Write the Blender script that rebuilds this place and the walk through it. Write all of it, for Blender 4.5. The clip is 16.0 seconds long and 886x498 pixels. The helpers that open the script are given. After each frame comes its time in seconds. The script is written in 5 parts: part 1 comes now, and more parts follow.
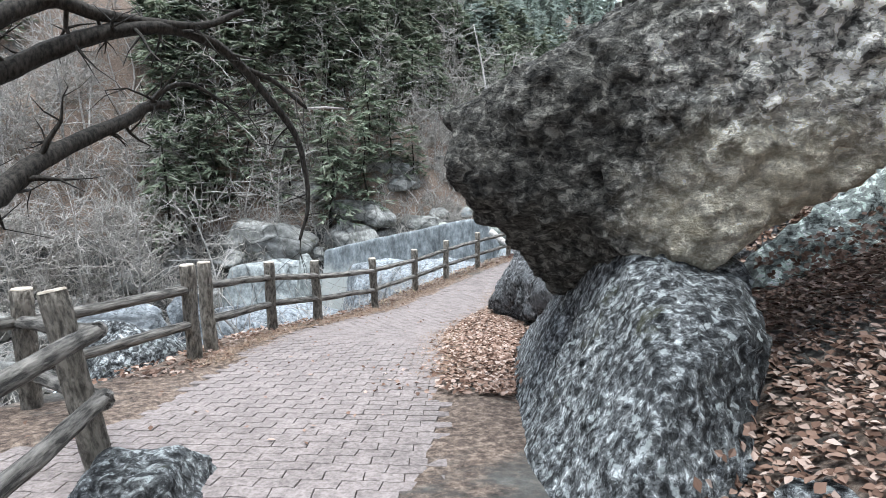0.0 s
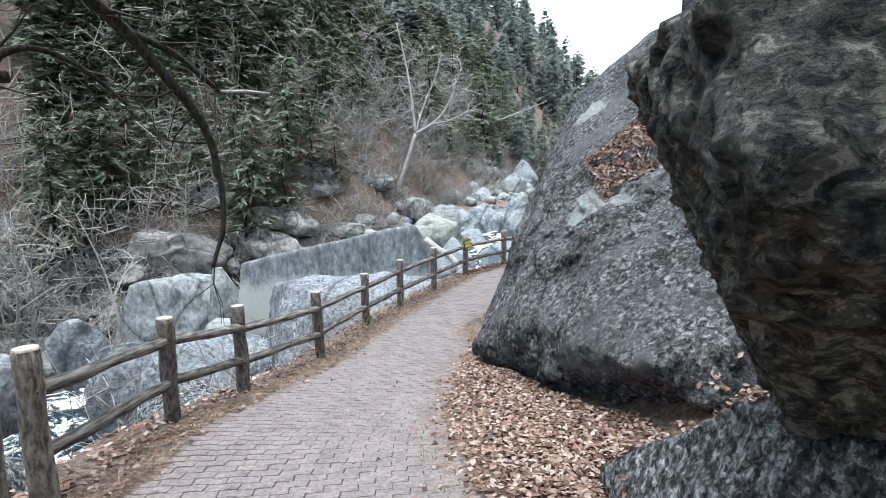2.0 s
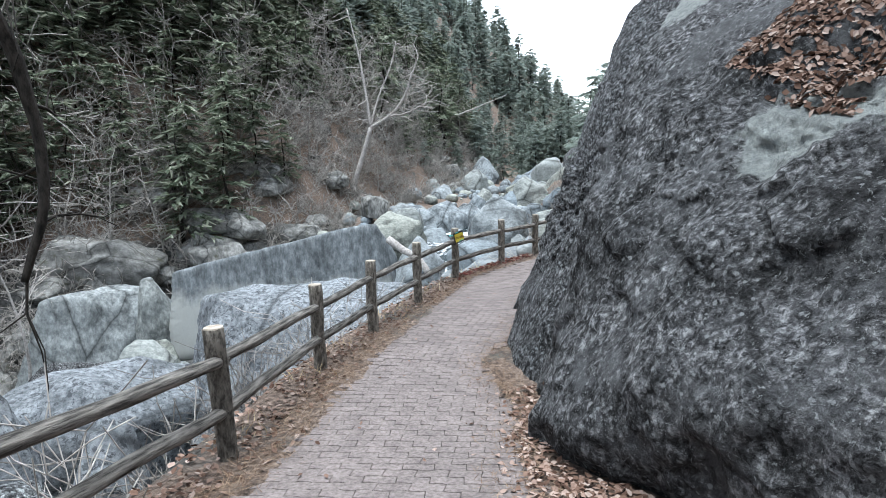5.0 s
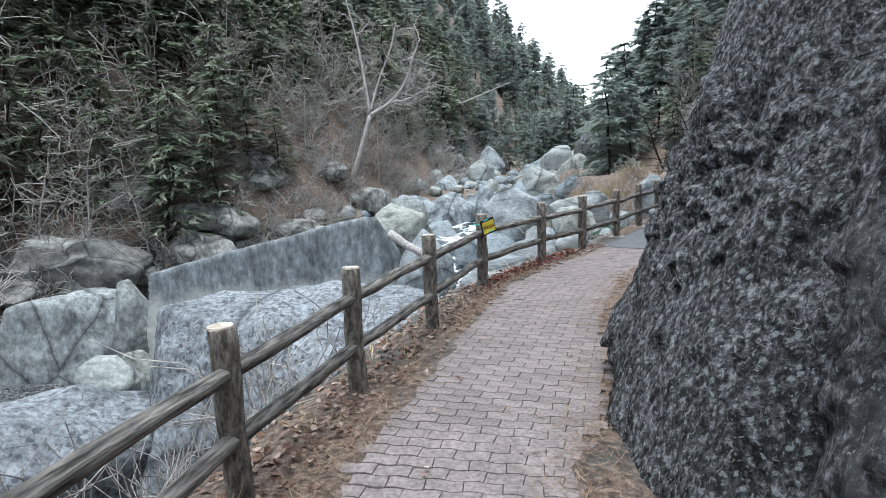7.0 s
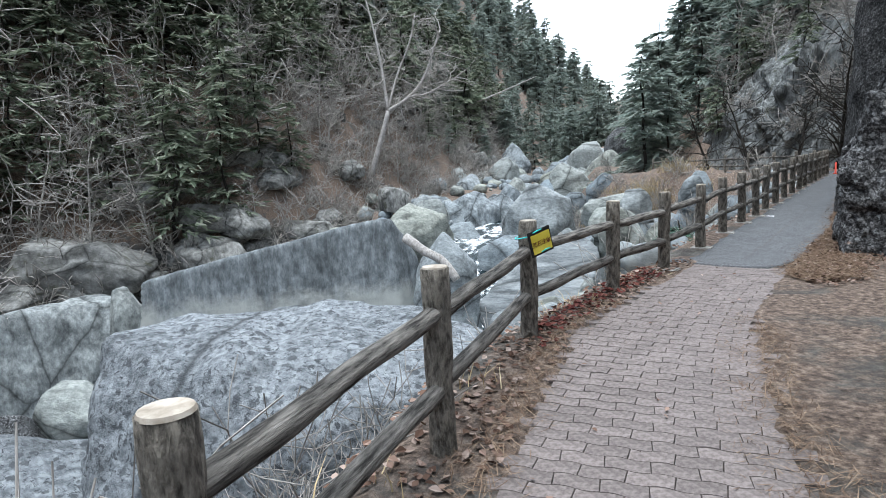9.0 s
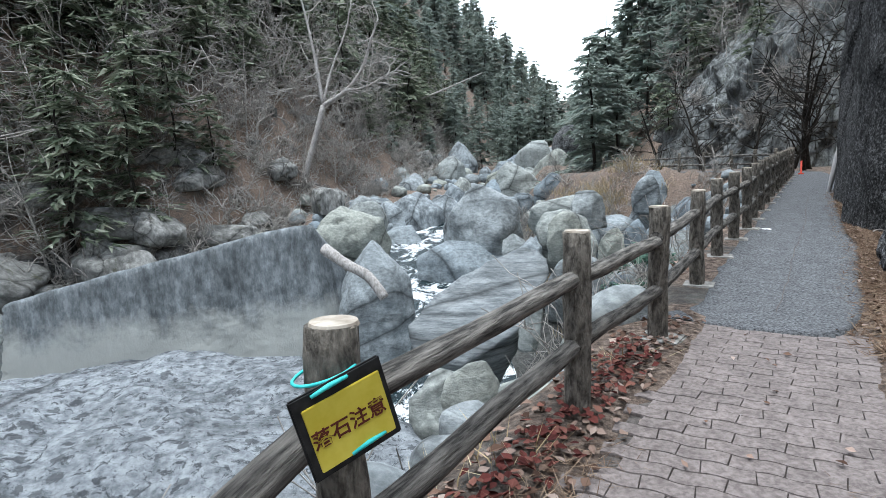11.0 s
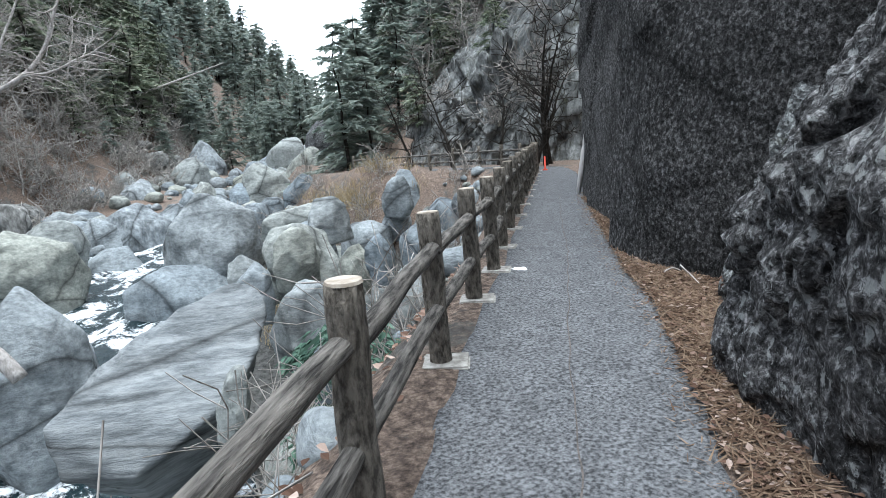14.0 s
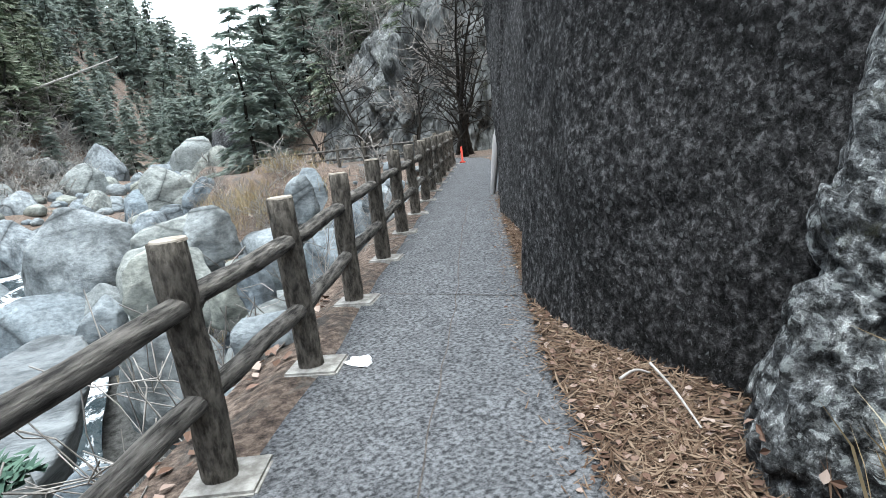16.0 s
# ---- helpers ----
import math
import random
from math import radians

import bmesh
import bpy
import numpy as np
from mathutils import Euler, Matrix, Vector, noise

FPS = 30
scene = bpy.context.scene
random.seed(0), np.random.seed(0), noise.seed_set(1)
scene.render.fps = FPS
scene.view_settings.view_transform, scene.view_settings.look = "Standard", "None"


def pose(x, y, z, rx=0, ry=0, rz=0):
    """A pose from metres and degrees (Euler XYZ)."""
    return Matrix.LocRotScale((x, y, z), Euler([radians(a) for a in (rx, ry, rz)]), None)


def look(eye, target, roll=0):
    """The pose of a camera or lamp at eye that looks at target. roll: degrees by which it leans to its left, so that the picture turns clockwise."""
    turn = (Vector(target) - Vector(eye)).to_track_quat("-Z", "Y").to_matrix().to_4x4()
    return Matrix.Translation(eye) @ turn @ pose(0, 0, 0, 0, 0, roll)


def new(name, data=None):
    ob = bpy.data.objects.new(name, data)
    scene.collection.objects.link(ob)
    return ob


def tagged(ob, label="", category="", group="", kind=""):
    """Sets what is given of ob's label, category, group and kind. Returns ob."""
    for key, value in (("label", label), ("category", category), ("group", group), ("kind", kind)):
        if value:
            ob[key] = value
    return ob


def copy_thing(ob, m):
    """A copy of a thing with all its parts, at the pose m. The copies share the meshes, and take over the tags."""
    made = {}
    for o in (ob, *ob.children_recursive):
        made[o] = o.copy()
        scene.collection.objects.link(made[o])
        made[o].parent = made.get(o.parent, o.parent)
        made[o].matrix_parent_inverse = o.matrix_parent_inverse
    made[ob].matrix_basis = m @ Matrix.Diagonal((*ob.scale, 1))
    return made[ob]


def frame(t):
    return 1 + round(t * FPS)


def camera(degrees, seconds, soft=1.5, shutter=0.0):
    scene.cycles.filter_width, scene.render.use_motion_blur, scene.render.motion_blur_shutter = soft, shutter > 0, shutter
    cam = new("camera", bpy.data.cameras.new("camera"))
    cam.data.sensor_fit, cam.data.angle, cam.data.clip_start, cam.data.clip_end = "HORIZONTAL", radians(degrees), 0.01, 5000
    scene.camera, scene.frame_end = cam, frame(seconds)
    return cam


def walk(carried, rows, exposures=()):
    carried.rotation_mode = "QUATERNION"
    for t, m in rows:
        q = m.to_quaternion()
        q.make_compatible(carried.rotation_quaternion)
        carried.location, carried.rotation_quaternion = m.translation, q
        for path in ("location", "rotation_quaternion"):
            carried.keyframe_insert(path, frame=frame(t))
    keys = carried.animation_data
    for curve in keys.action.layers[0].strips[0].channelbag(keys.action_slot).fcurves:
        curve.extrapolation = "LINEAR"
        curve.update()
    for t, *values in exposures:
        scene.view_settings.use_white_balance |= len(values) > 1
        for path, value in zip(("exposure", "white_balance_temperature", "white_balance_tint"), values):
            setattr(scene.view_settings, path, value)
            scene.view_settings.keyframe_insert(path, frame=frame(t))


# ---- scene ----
cam = camera(75.2, 16.0, 0.7)
PATH = [
    (0, (2.491, -3.36, 2.042), (2.143, -1.41, 1.765), -0.7),
    (0.5, (2.203, -2.817, 2.048), (1.842, -0.869, 1.775), -0.5),
    (1, (1.883, -2.173, 2.057), (1.525, -0.222, 1.801), -0.4),
    (1.5, (1.584, -1.521, 2.068), (1.366, 0.449, 1.805), -0.5),
    (2, (1.34, -0.821, 2.031), (1.268, 1.16, 1.764), -0.8),
    (2.5, (1.195, -0.138, 1.928), (1.275, 1.841, 1.654), -1.3),
    (3, (1.048, 0.515, 1.845), (1.11, 2.496, 1.576), -1.1),
    (3.5, (0.982, 1.206, 1.764), (1.039, 3.187, 1.494), -1.6),
    (4, (0.911, 1.868, 1.695), (0.966, 3.849, 1.424), -1.2),
    (4.2, (0.864, 2.09, 1.629), (0.929, 4.071, 1.368), -1.1),
    (6.3, (0.506, 5.462, 1.124), (0.596, 7.441, 0.848), -2.5),
    (6.5, (0.523, 5.795, 1.099), (0.607, 7.774, 0.818), -2.5),
    (7, (0.564, 6.636, 0.948), (0.635, 8.615, 0.666), -2.6),
    (7.5, (0.581, 7.429, 0.855), (0.598, 9.409, 0.573), -2.7),
    (8, (0.603, 8.301, 0.798), (0.599, 10.282, 0.521), -2.5),
    (8.2, (0.598, 8.595, 0.797), (0.589, 10.575, 0.515), -2.8),
    (10.3, (1.14, 11.779, 0.668), (1.137, 13.761, 0.398), -3.0),
    (10.5, (1.238, 12.155, 0.682), (1.271, 14.135, 0.401), -2.6),
    (11, (1.573, 12.972, 0.685), (1.736, 14.944, 0.397), -2.8),
    (11.5, (1.842, 13.691, 0.708), (2.135, 15.647, 0.412), -2.9),
    (12, (2.225, 14.363, 0.691), (2.622, 16.3, 0.391), -3.1),
    (12.5, (2.631, 15.009, 0.702), (3.135, 16.92, 0.392), -3.4),
    (13, (3.084, 15.645, 0.687), (3.764, 17.499, 0.37), -3.4),
    (13.5, (3.525, 16.198, 0.691), (4.282, 18.02, 0.365), -3.4),
    (14, (4.138, 16.737, 0.732), (5.025, 18.497, 0.388), -4.2),
    (14.5, (4.671, 17.198, 0.764), (5.642, 18.907, 0.391), -5.2),
    (15, (5.261, 17.581, 0.752), (6.303, 19.244, 0.368), -5.6),
    (15.5, (5.837, 18.271, 0.652), (6.898, 19.922, 0.267), -5.9),
    (16, (6.302, 18.763, 0.649), (7.365, 20.412, 0.258), -6.5),
]
walk(cam, [(t, look(eye, target, roll)) for t, eye, target, roll in PATH], [(0, 2.36, 6050, 6), (2.0, 2.14, 6000, 6), (5, 1.92, 6000, 6), (11, 1.68, 6000, 6), (13, 1.78, 6000, 6), (14.5, 1.94, 6030, 6), (16, 2.14, 6130, 5)])

# ---- sky and light: an overcast winter day in a deep valley ----
world = bpy.data.worlds.new("sky")
scene.world = world
world.use_nodes = True
wn, wl = world.node_tree.nodes, world.node_tree.links
wn.clear()
sky = wn.new("ShaderNodeTexSky")
sky.sky_type, sky.sun_disc = "NISHITA", False
sky.sun_elevation, sky.sun_rotation = radians(50), radians(20)
grey = wn.new("ShaderNodeHueSaturation")
grey.inputs["Saturation"].default_value = 0.4
back = wn.new("ShaderNodeBackground")
back.inputs["Strength"].default_value = 0.125
wout = wn.new("ShaderNodeOutputWorld")
wl.new(sky.outputs[0], grey.inputs["Color"])
wl.new(grey.outputs[0], back.inputs["Color"])
wl.new(back.outputs[0], wout.inputs["Surface"])
sun = new("sun", bpy.data.lights.new("sun", "SUN"))
sun.data.energy, sun.data.angle, sun.data.color = 1.5, radians(40), (1.0, 0.98, 0.96)
sun.matrix_world = look((0, 0, 60), (6, 9, 0))

from mathutils.bvhtree import BVHTree

# ---- helpers of this place ----
rnd = random.Random(7)


def lerp(table, v):
    """Linear reading of a table of (v, value)."""
    xs, ys = zip(*table)
    return float(np.interp(v, xs, ys))


def mesh_of(name, verts, faces, smooth=False):
    me = bpy.data.meshes.new(name)
    me.from_pydata(verts, [], faces)
    me.polygons.foreach_set("use_smooth", [smooth] * len(me.polygons))
    me.update()
    return me


def put(name, me, material, parent=None, at=None):
    me.materials.append(material) if not me.materials else None
    ob = new(name, me)
    if parent:
        ob.parent = parent
    if at is not None:
        ob.matrix_basis = at if isinstance(at, Matrix) else Matrix.Translation(at)
    return ob


def tube(verts, faces, pts, radii, sides=6, cap=True, wob=0.0, seed=0.0):
    """Adds a tapered tube along pts to the lists."""
    first = len(verts)
    up = Vector((0.13, 0.31, 0.94)).normalized()
    for i, p in enumerate(pts):
        a = Vector(pts[max(i - 1, 0)])
        b = Vector(pts[min(i + 1, len(pts) - 1)])
        d = (b - a).normalized() if (b - a).length > 1e-6 else Vector((0, 0, 1))
        side = d.cross(up)
        side = side.normalized() if side.length > 0.05 else d.cross(Vector((1, 0, 0))).normalized()
        over = side.cross(d)
        for k in range(sides):
            w = 2 * math.pi * k / sides
            r = radii[i]
            if wob:
                r *= 1 + wob * noise.noise((math.cos(w) * 2.2 + seed, math.sin(w) * 2.2, i * 0.55 + seed))
            q = Vector(p) + (side * math.cos(w) + over * math.sin(w)) * r
            verts.append(tuple(q))
        if i:
            o = first + (i - 1) * sides
            for k in range(sides):
                m = (k + 1) % sides
                faces.append((o + k, o + m, o + sides + m, o + sides + k))
    if cap:
        n = len(pts)
        faces.append(tuple(first + k for k in reversed(range(sides))))
        faces.append(tuple(first + (n - 1) * sides + k for k in range(sides)))


def nodes_of(name):
    m = bpy.data.materials.new(name)
    m.use_nodes = True
    nt = m.node_tree
    bsdf = nt.nodes["Principled BSDF"]
    bsdf.inputs["Specular IOR Level"].default_value = 0.22
    return m, nt, bsdf


def tex_noise(nt, vec, scale, detail=6, rough=0.6, dist=0.0):
    n = nt.nodes.new("ShaderNodeTexNoise")
    n.inputs["Scale"].default_value, n.inputs["Detail"].default_value = scale, detail
    n.inputs["Roughness"].default_value, n.inputs["Distortion"].default_value = rough, dist
    nt.links.new(vec, n.inputs["Vector"])
    return n.outputs["Fac"]


def tex_noise_colour(nt, vec, scale):
    n = nt.nodes.new("ShaderNodeTexNoise")
    n.inputs["Scale"].default_value, n.inputs["Detail"].default_value = scale, 5
    nt.links.new(vec, n.inputs["Vector"])
    return n.outputs["Color"]


def tex_cells(nt, vec, scale, feature="F1", out="Distance"):
    n = nt.nodes.new("ShaderNodeTexVoronoi")
    n.feature = feature
    n.inputs["Scale"].default_value = scale
    nt.links.new(vec, n.inputs["Vector"])
    return n.outputs[out]


def ramp(nt, fac, stops):
    n = nt.nodes.new("ShaderNodeValToRGB")
    e = n.color_ramp.elements
    while len(e) < len(stops):
        e.new(0.5)
    for el, (p, c) in zip(e, stops):
        el.position = p
        el.color = (*c, 1) if isinstance(c, tuple) else (c, c, c, 1)
    nt.links.new(fac, n.inputs["Fac"])
    return n.outputs["Color"]


def mix(nt, fac, a, b, how="MIX"):
    n = nt.nodes.new("ShaderNodeMix")
    n.data_type, n.blend_type = "RGBA", how
    for sock, v in ((n.inputs[0], fac), (n.inputs[6], a), (n.inputs[7], b)):
        if isinstance(v, (int, float)):
            sock.default_value = v
        elif isinstance(v, tuple):
            sock.default_value = (*v, 1)
        else:
            nt.links.new(v, sock)
    return n.outputs[2]


def maths(nt, op, a, b=0.0):
    n = nt.nodes.new("ShaderNodeMath")
    n.operation = op
    for sock, v in zip(n.inputs, (a, b)):
        if isinstance(v, (int, float)):
            sock.default_value = v
        else:
            nt.links.new(v, sock)
    return n.outputs[0]


def bumped(nt, bsdf, height, strength, distance):
    n = nt.nodes.new("ShaderNodeBump")
    n.inputs["Strength"].default_value, n.inputs["Distance"].default_value = strength, distance
    nt.links.new(height, n.inputs["Height"])
    nt.links.new(n.outputs[0], bsdf.inputs["Normal"])


def coords(nt, scale=None):
    c = nt.nodes.new("ShaderNodeTexCoord").outputs["Object"]
    if scale:
        m = nt.nodes.new("ShaderNodeMapping")
        m.inputs["Scale"].default_value = scale
        nt.links.new(c, m.inputs["Vector"])
        return m.outputs[0]
    return c


def random_of(nt):
    return nt.nodes.new("ShaderNodeObjectInfo").outputs["Random"]


# ---- materials ----
def rock_material(name, dark, mid, light, grain=9.0, lichen=0.0, lichen_scale=7.0, lichen_colour=(0.5, 0.53, 0.48),
                  stain=0.35, bump=0.6, stretch=None, moss=0.0, rough=0.88, patch=None, crust=None, fleck=0.0, tide=None, crack=0.0, streak=0.0, scars=(), tint=0.0, relief=0.06):
    m, nt, bsdf = nodes_of(name)
    whole = coords(nt)
    shift = nt.nodes.new("ShaderNodeVectorMath")
    shift.operation = "ADD"
    nt.links.new(coords(nt, stretch), shift.inputs[0])
    nt.links.new(maths(nt, "MULTIPLY", random_of(nt), 60.0), shift.inputs[1])
    p = shift.outputs[0]
    fine = tex_noise(nt, p, grain, 10, 0.72)
    broad = tex_noise(nt, p, 0.9, 5, 0.65, 0.5)
    colour = ramp(nt, fine, [(0.38, dark), (0.5, mid), (0.6, light)])
    if tint:
        colour = mix(nt, 1.0, colour, ramp(nt, random_of(nt), [(0.0, (1 - tint, 1 - 0.8 * tint, 1 - 0.6 * tint)), (0.5, 1.0), (1.0, (1.06, 1.02, 1 - 0.4 * tint))]), "MULTIPLY")
    if fleck:
        speck = tex_noise(nt, p, fleck, 4, 0.72, 0.5)
        colour = mix(nt, 1.0, colour, ramp(nt, speck, [(0.4, 0.22), (0.44, 0.75), (0.52, 1.05), (0.555, 1.5), (0.575, 2.6)]), "MULTIPLY")
        pits = ramp(nt, tex_noise(nt, p, fleck * 0.75, 5, 0.7, 0.8), [(0.385, 0.25), (0.415, 1.0)])
        colour = mix(nt, 1.0, colour, pits, "MULTIPLY")
    if streak:
        runs = nt.nodes.new("ShaderNodeMapping")
        runs.inputs["Scale"].default_value = (1.0, 1.0, 0.14)
        nt.links.new(p, runs.inputs["Vector"])
        colour = mix(nt, streak, colour, mix(nt, 1.0, colour, ramp(nt, tex_noise(nt, runs.outputs[0], 2.2, 7, 0.7, 0.4), [(0.38, 0.35), (0.5, 1.0), (0.64, 1.5)]), "MULTIPLY"))
    shade = ramp(nt, broad, [(0.36, 1 - stain), (0.5, 1.0), (0.64, 1 + 0.35 * stain)])
    colour = mix(nt, 1.0, colour, shade, "MULTIPLY")
    if patch:
        where = ramp(nt, tex_noise(nt, p, 1.3, 6, 0.72, 0.6), [(0.5, 0.0), (0.6, 1.0)])
        colour = mix(nt, maths(nt, "MULTIPLY", where, 0.75), colour, patch)
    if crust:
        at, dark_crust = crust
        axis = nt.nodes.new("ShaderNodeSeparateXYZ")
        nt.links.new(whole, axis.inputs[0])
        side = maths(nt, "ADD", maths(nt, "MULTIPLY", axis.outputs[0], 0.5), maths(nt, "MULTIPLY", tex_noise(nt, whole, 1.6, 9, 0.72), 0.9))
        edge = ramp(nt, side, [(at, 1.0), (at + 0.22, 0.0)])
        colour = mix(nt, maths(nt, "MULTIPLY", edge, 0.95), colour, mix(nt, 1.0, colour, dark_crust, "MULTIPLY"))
    if tide:
        level, washed = tide
        upright = nt.nodes.new("ShaderNodeSeparateXYZ")
        nt.links.new(whole, upright.inputs[0])
        high = maths(nt, "ADD", maths(nt, "DIVIDE", upright.outputs[2], level * 2), maths(nt, "MULTIPLY", tex_noise(nt, whole, 0.7, 8, 0.75), 0.45))
        band = ramp(nt, high, [(0.66, 1.0), (0.8, 0.0)])
        colour = mix(nt, maths(nt, "MULTIPLY", band, 0.85), colour, washed)
    if crack:
        bent = mix(nt, 0.35, p, tex_noise_colour(nt, p, crack * 1.3))
        seam = tex_cells(nt, bent, crack, "DISTANCE_TO_EDGE")
        colour = mix(nt, 1.0, colour, ramp(nt, seam, [(0.0, 0.3), (0.012, 0.7), (0.04, 1.0)]), "MULTIPLY")
    if lichen:
        cells = tex_cells(nt, p, lichen_scale)
        ragged = maths(nt, "ADD", cells, maths(nt, "MULTIPLY", tex_noise(nt, p, lichen_scale * 2.2, 8, 0.78, 0.5), 1.1))
        ragged = maths(nt, "SUBTRACT", ragged, 0.22)
        zone = maths(nt, "MULTIPLY", tex_noise(nt, p, 1.7, 3, 0.6), 0.5)
        spots = ramp(nt, maths(nt, "SUBTRACT", ragged, zone), [(0.16 + 0.2 * lichen, 1.0), (0.2 + 0.2 * lichen, 0.0)])
        flecks = ramp(nt, tex_noise(nt, p, lichen_scale * 1.9, 9, 0.78, 0.8), [(0.6 - 0.1 * lichen, 0.0), (0.64 - 0.1 * lichen, 1.0)])
        spots = maths(nt, "MAXIMUM", maths(nt, "MULTIPLY", spots, 0.8), flecks)
        colour = mix(nt, maths(nt, "MULTIPLY", spots, 0.9), colour, lichen_colour)
    if moss:
        green = ramp(nt, tex_noise(nt, p, 2.3, 7, 0.75), [(0.62 - 0.2 * moss, 0.0), (0.7 - 0.2 * moss, 1.0)])
        colour = mix(nt, maths(nt, "MULTIPLY", green, 0.7), colour, (0.07, 0.072, 0.04))
    for centre, reach, (low, high), soft, much in scars:
        gap = nt.nodes.new("ShaderNodeVectorMath")
        gap.operation = "DISTANCE"
        nt.links.new(whole, gap.inputs[0])
        gap.inputs[1].default_value = centre
        ragged = maths(nt, "ADD", maths(nt, "DIVIDE", gap.outputs["Value"], reach), maths(nt, "MULTIPLY", tex_noise(nt, whole, 5.0, 7, 0.7), 1.5))
        bare = ramp(nt, maths(nt, "MULTIPLY", ragged, 0.5), [(0.81 - soft, 1.0), (0.81 + soft, 0.0)])
        colour = mix(nt, maths(nt, "MULTIPLY", bare, much), colour, ramp(nt, fine, [(0.35, low), (0.6, high)]))
    nt.links.new(colour, bsdf.inputs["Base Color"])
    bsdf.inputs["Roughness"].default_value = rough
    cut = ramp(nt, tex_cells(nt, p, grain * 0.35, "DISTANCE_TO_EDGE"), [(0.0, 0.0), (0.06, 1.0)])
    height = maths(nt, "ADD", maths(nt, "MULTIPLY", fine, 1.0), maths(nt, "MULTIPLY", cut, 0.12))
    height = maths(nt, "ADD", height, maths(nt, "MULTIPLY", tex_noise(nt, p, grain * 4, 5, 0.75), 0.35))
    bumped(nt, bsdf, height, bump, relief)
    return m


def simple_material(name, a, b, scale=8.0, rough=0.85, bump=0.3, distance=0.02, stretch=None, vary=0.0, metal=0.0):
    m, nt, bsdf = nodes_of(name)
    p = coords(nt, stretch)
    f = tex_noise(nt, p, scale, 8, 0.65)
    colour = ramp(nt, f, [(0.38, a), (0.62, b)])
    colour = mix(nt, 1.0, colour, ramp(nt, tex_noise(nt, p, scale * 0.13, 3), [(0.35, 0.78), (0.65, 1.05)]), "MULTIPLY")
    if vary:
        colour = mix(nt, 1.0, colour, ramp(nt, random_of(nt), [(0.0, 1 - vary), (1.0, 1 + vary * 0.4)]), "MULTIPLY")
    nt.links.new(colour, bsdf.inputs["Base Color"])
    bsdf.inputs["Roughness"].default_value, bsdf.inputs["Metallic"].default_value = rough, metal
    if bump:
        bumped(nt, bsdf, f, bump, distance)
    return m


def leaf_material(name, stops, rough=0.9, through_light=0.0):
    """Foliage or fallen leaves: each loose piece takes its own tone; thin sprays let some light through."""
    m, nt, bsdf = nodes_of(name)
    isle = nt.nodes.new("ShaderNodeNewGeometry").outputs["Random Per Island"]
    colour = ramp(nt, isle, stops)
    colour = mix(nt, 1.0, colour, ramp(nt, random_of(nt), [(0.0, 0.75), (1.0, 1.2)]), "MULTIPLY")
    nt.links.new(colour, bsdf.inputs["Base Color"])
    bsdf.inputs["Roughness"].default_value = rough
    bsdf.inputs["Specular IOR Level"].default_value = 0.05
    if through_light:
        thin = nt.nodes.new("ShaderNodeBsdfTranslucent")
        nt.links.new(colour, thin.inputs["Color"])
        both = nt.nodes.new("ShaderNodeMixShader")
        both.inputs[0].default_value = through_light
        nt.links.new(bsdf.outputs[0], both.inputs[1])
        nt.links.new(thin.outputs[0], both.inputs[2])
        nt.links.new(both.outputs[0], nt.nodes["Material Output"].inputs["Surface"])
    return m


BARE = ((0.26, 0.29, 0.28), (0.46, 0.49, 0.47))
ROCK_LICHEN = rock_material("rock_lichen", (0.03, 0.032, 0.034), (0.12, 0.127, 0.13), (0.3, 0.315, 0.315), 14, 0.34, 10, (0.44, 0.48, 0.475), 0.55, 1.0, moss=0.1, fleck=19)
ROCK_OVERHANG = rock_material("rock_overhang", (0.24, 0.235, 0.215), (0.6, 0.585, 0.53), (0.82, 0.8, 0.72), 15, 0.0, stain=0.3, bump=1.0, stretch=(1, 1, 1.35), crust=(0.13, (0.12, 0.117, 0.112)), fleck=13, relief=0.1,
                              scars=(((-0.15, -1.08, 0.77), 0.55, ((0.4, 0.35, 0.25), (0.72, 0.64, 0.47)), 0.16, 0.6), ((0.25, -0.98, 1.02), 0.45, ((0.4, 0.35, 0.25), (0.72, 0.64, 0.47)), 0.16, 0.6)))
ROCK_PATH = rock_material("rock_path", (0.035, 0.036, 0.038), (0.1, 0.102, 0.105), (0.2, 0.203, 0.206), 18, 0.2, 15, (0.38, 0.4, 0.4), 0.55, 1.0, fleck=17, patch=(0.14, 0.145, 0.15), streak=0.35, relief=0.08, crack=0.55,
                          scars=(((1.04, 0.74, 3.50), 0.51, BARE, 0.04, 0.85), ((0.09, -0.41, 2.78), 0.44, BARE, 0.04, 0.85), ((-0.81, -0.31, 2.65), 0.44, BARE, 0.04, 0.85), ((-0.21, 2.29, 3.90), 0.37, BARE, 0.04, 0.85), ((-0.46, -0.61, 2.50), 0.34, BARE, 0.04, 0.85)))
ROCK_DARK = rock_material("rock_dark", (0.015, 0.0147, 0.015), (0.042, 0.0415, 0.042), (0.1, 0.099, 0.099), 18, 0.12, 16, (0.22, 0.23, 0.23), 0.55, 1.0, stretch=(1, 1, 0.9), fleck=26, streak=0.2, crack=0.6)
ROCK_SPOTTED = rock_material("rock_spotted", (0.022, 0.022, 0.023), (0.075, 0.075, 0.077), (0.2, 0.2, 0.2), 15, 0.34, 7, (0.46, 0.48, 0.48), 0.5, 1.0, fleck=24)
ROCK_CRUSTED = rock_material("rock_crusted", (0.025, 0.026, 0.028), (0.075, 0.077, 0.08), (0.2, 0.205, 0.21), 18, 0.42, 14, (0.38, 0.41, 0.42), 0.55, 1.0, fleck=20, relief=0.1)
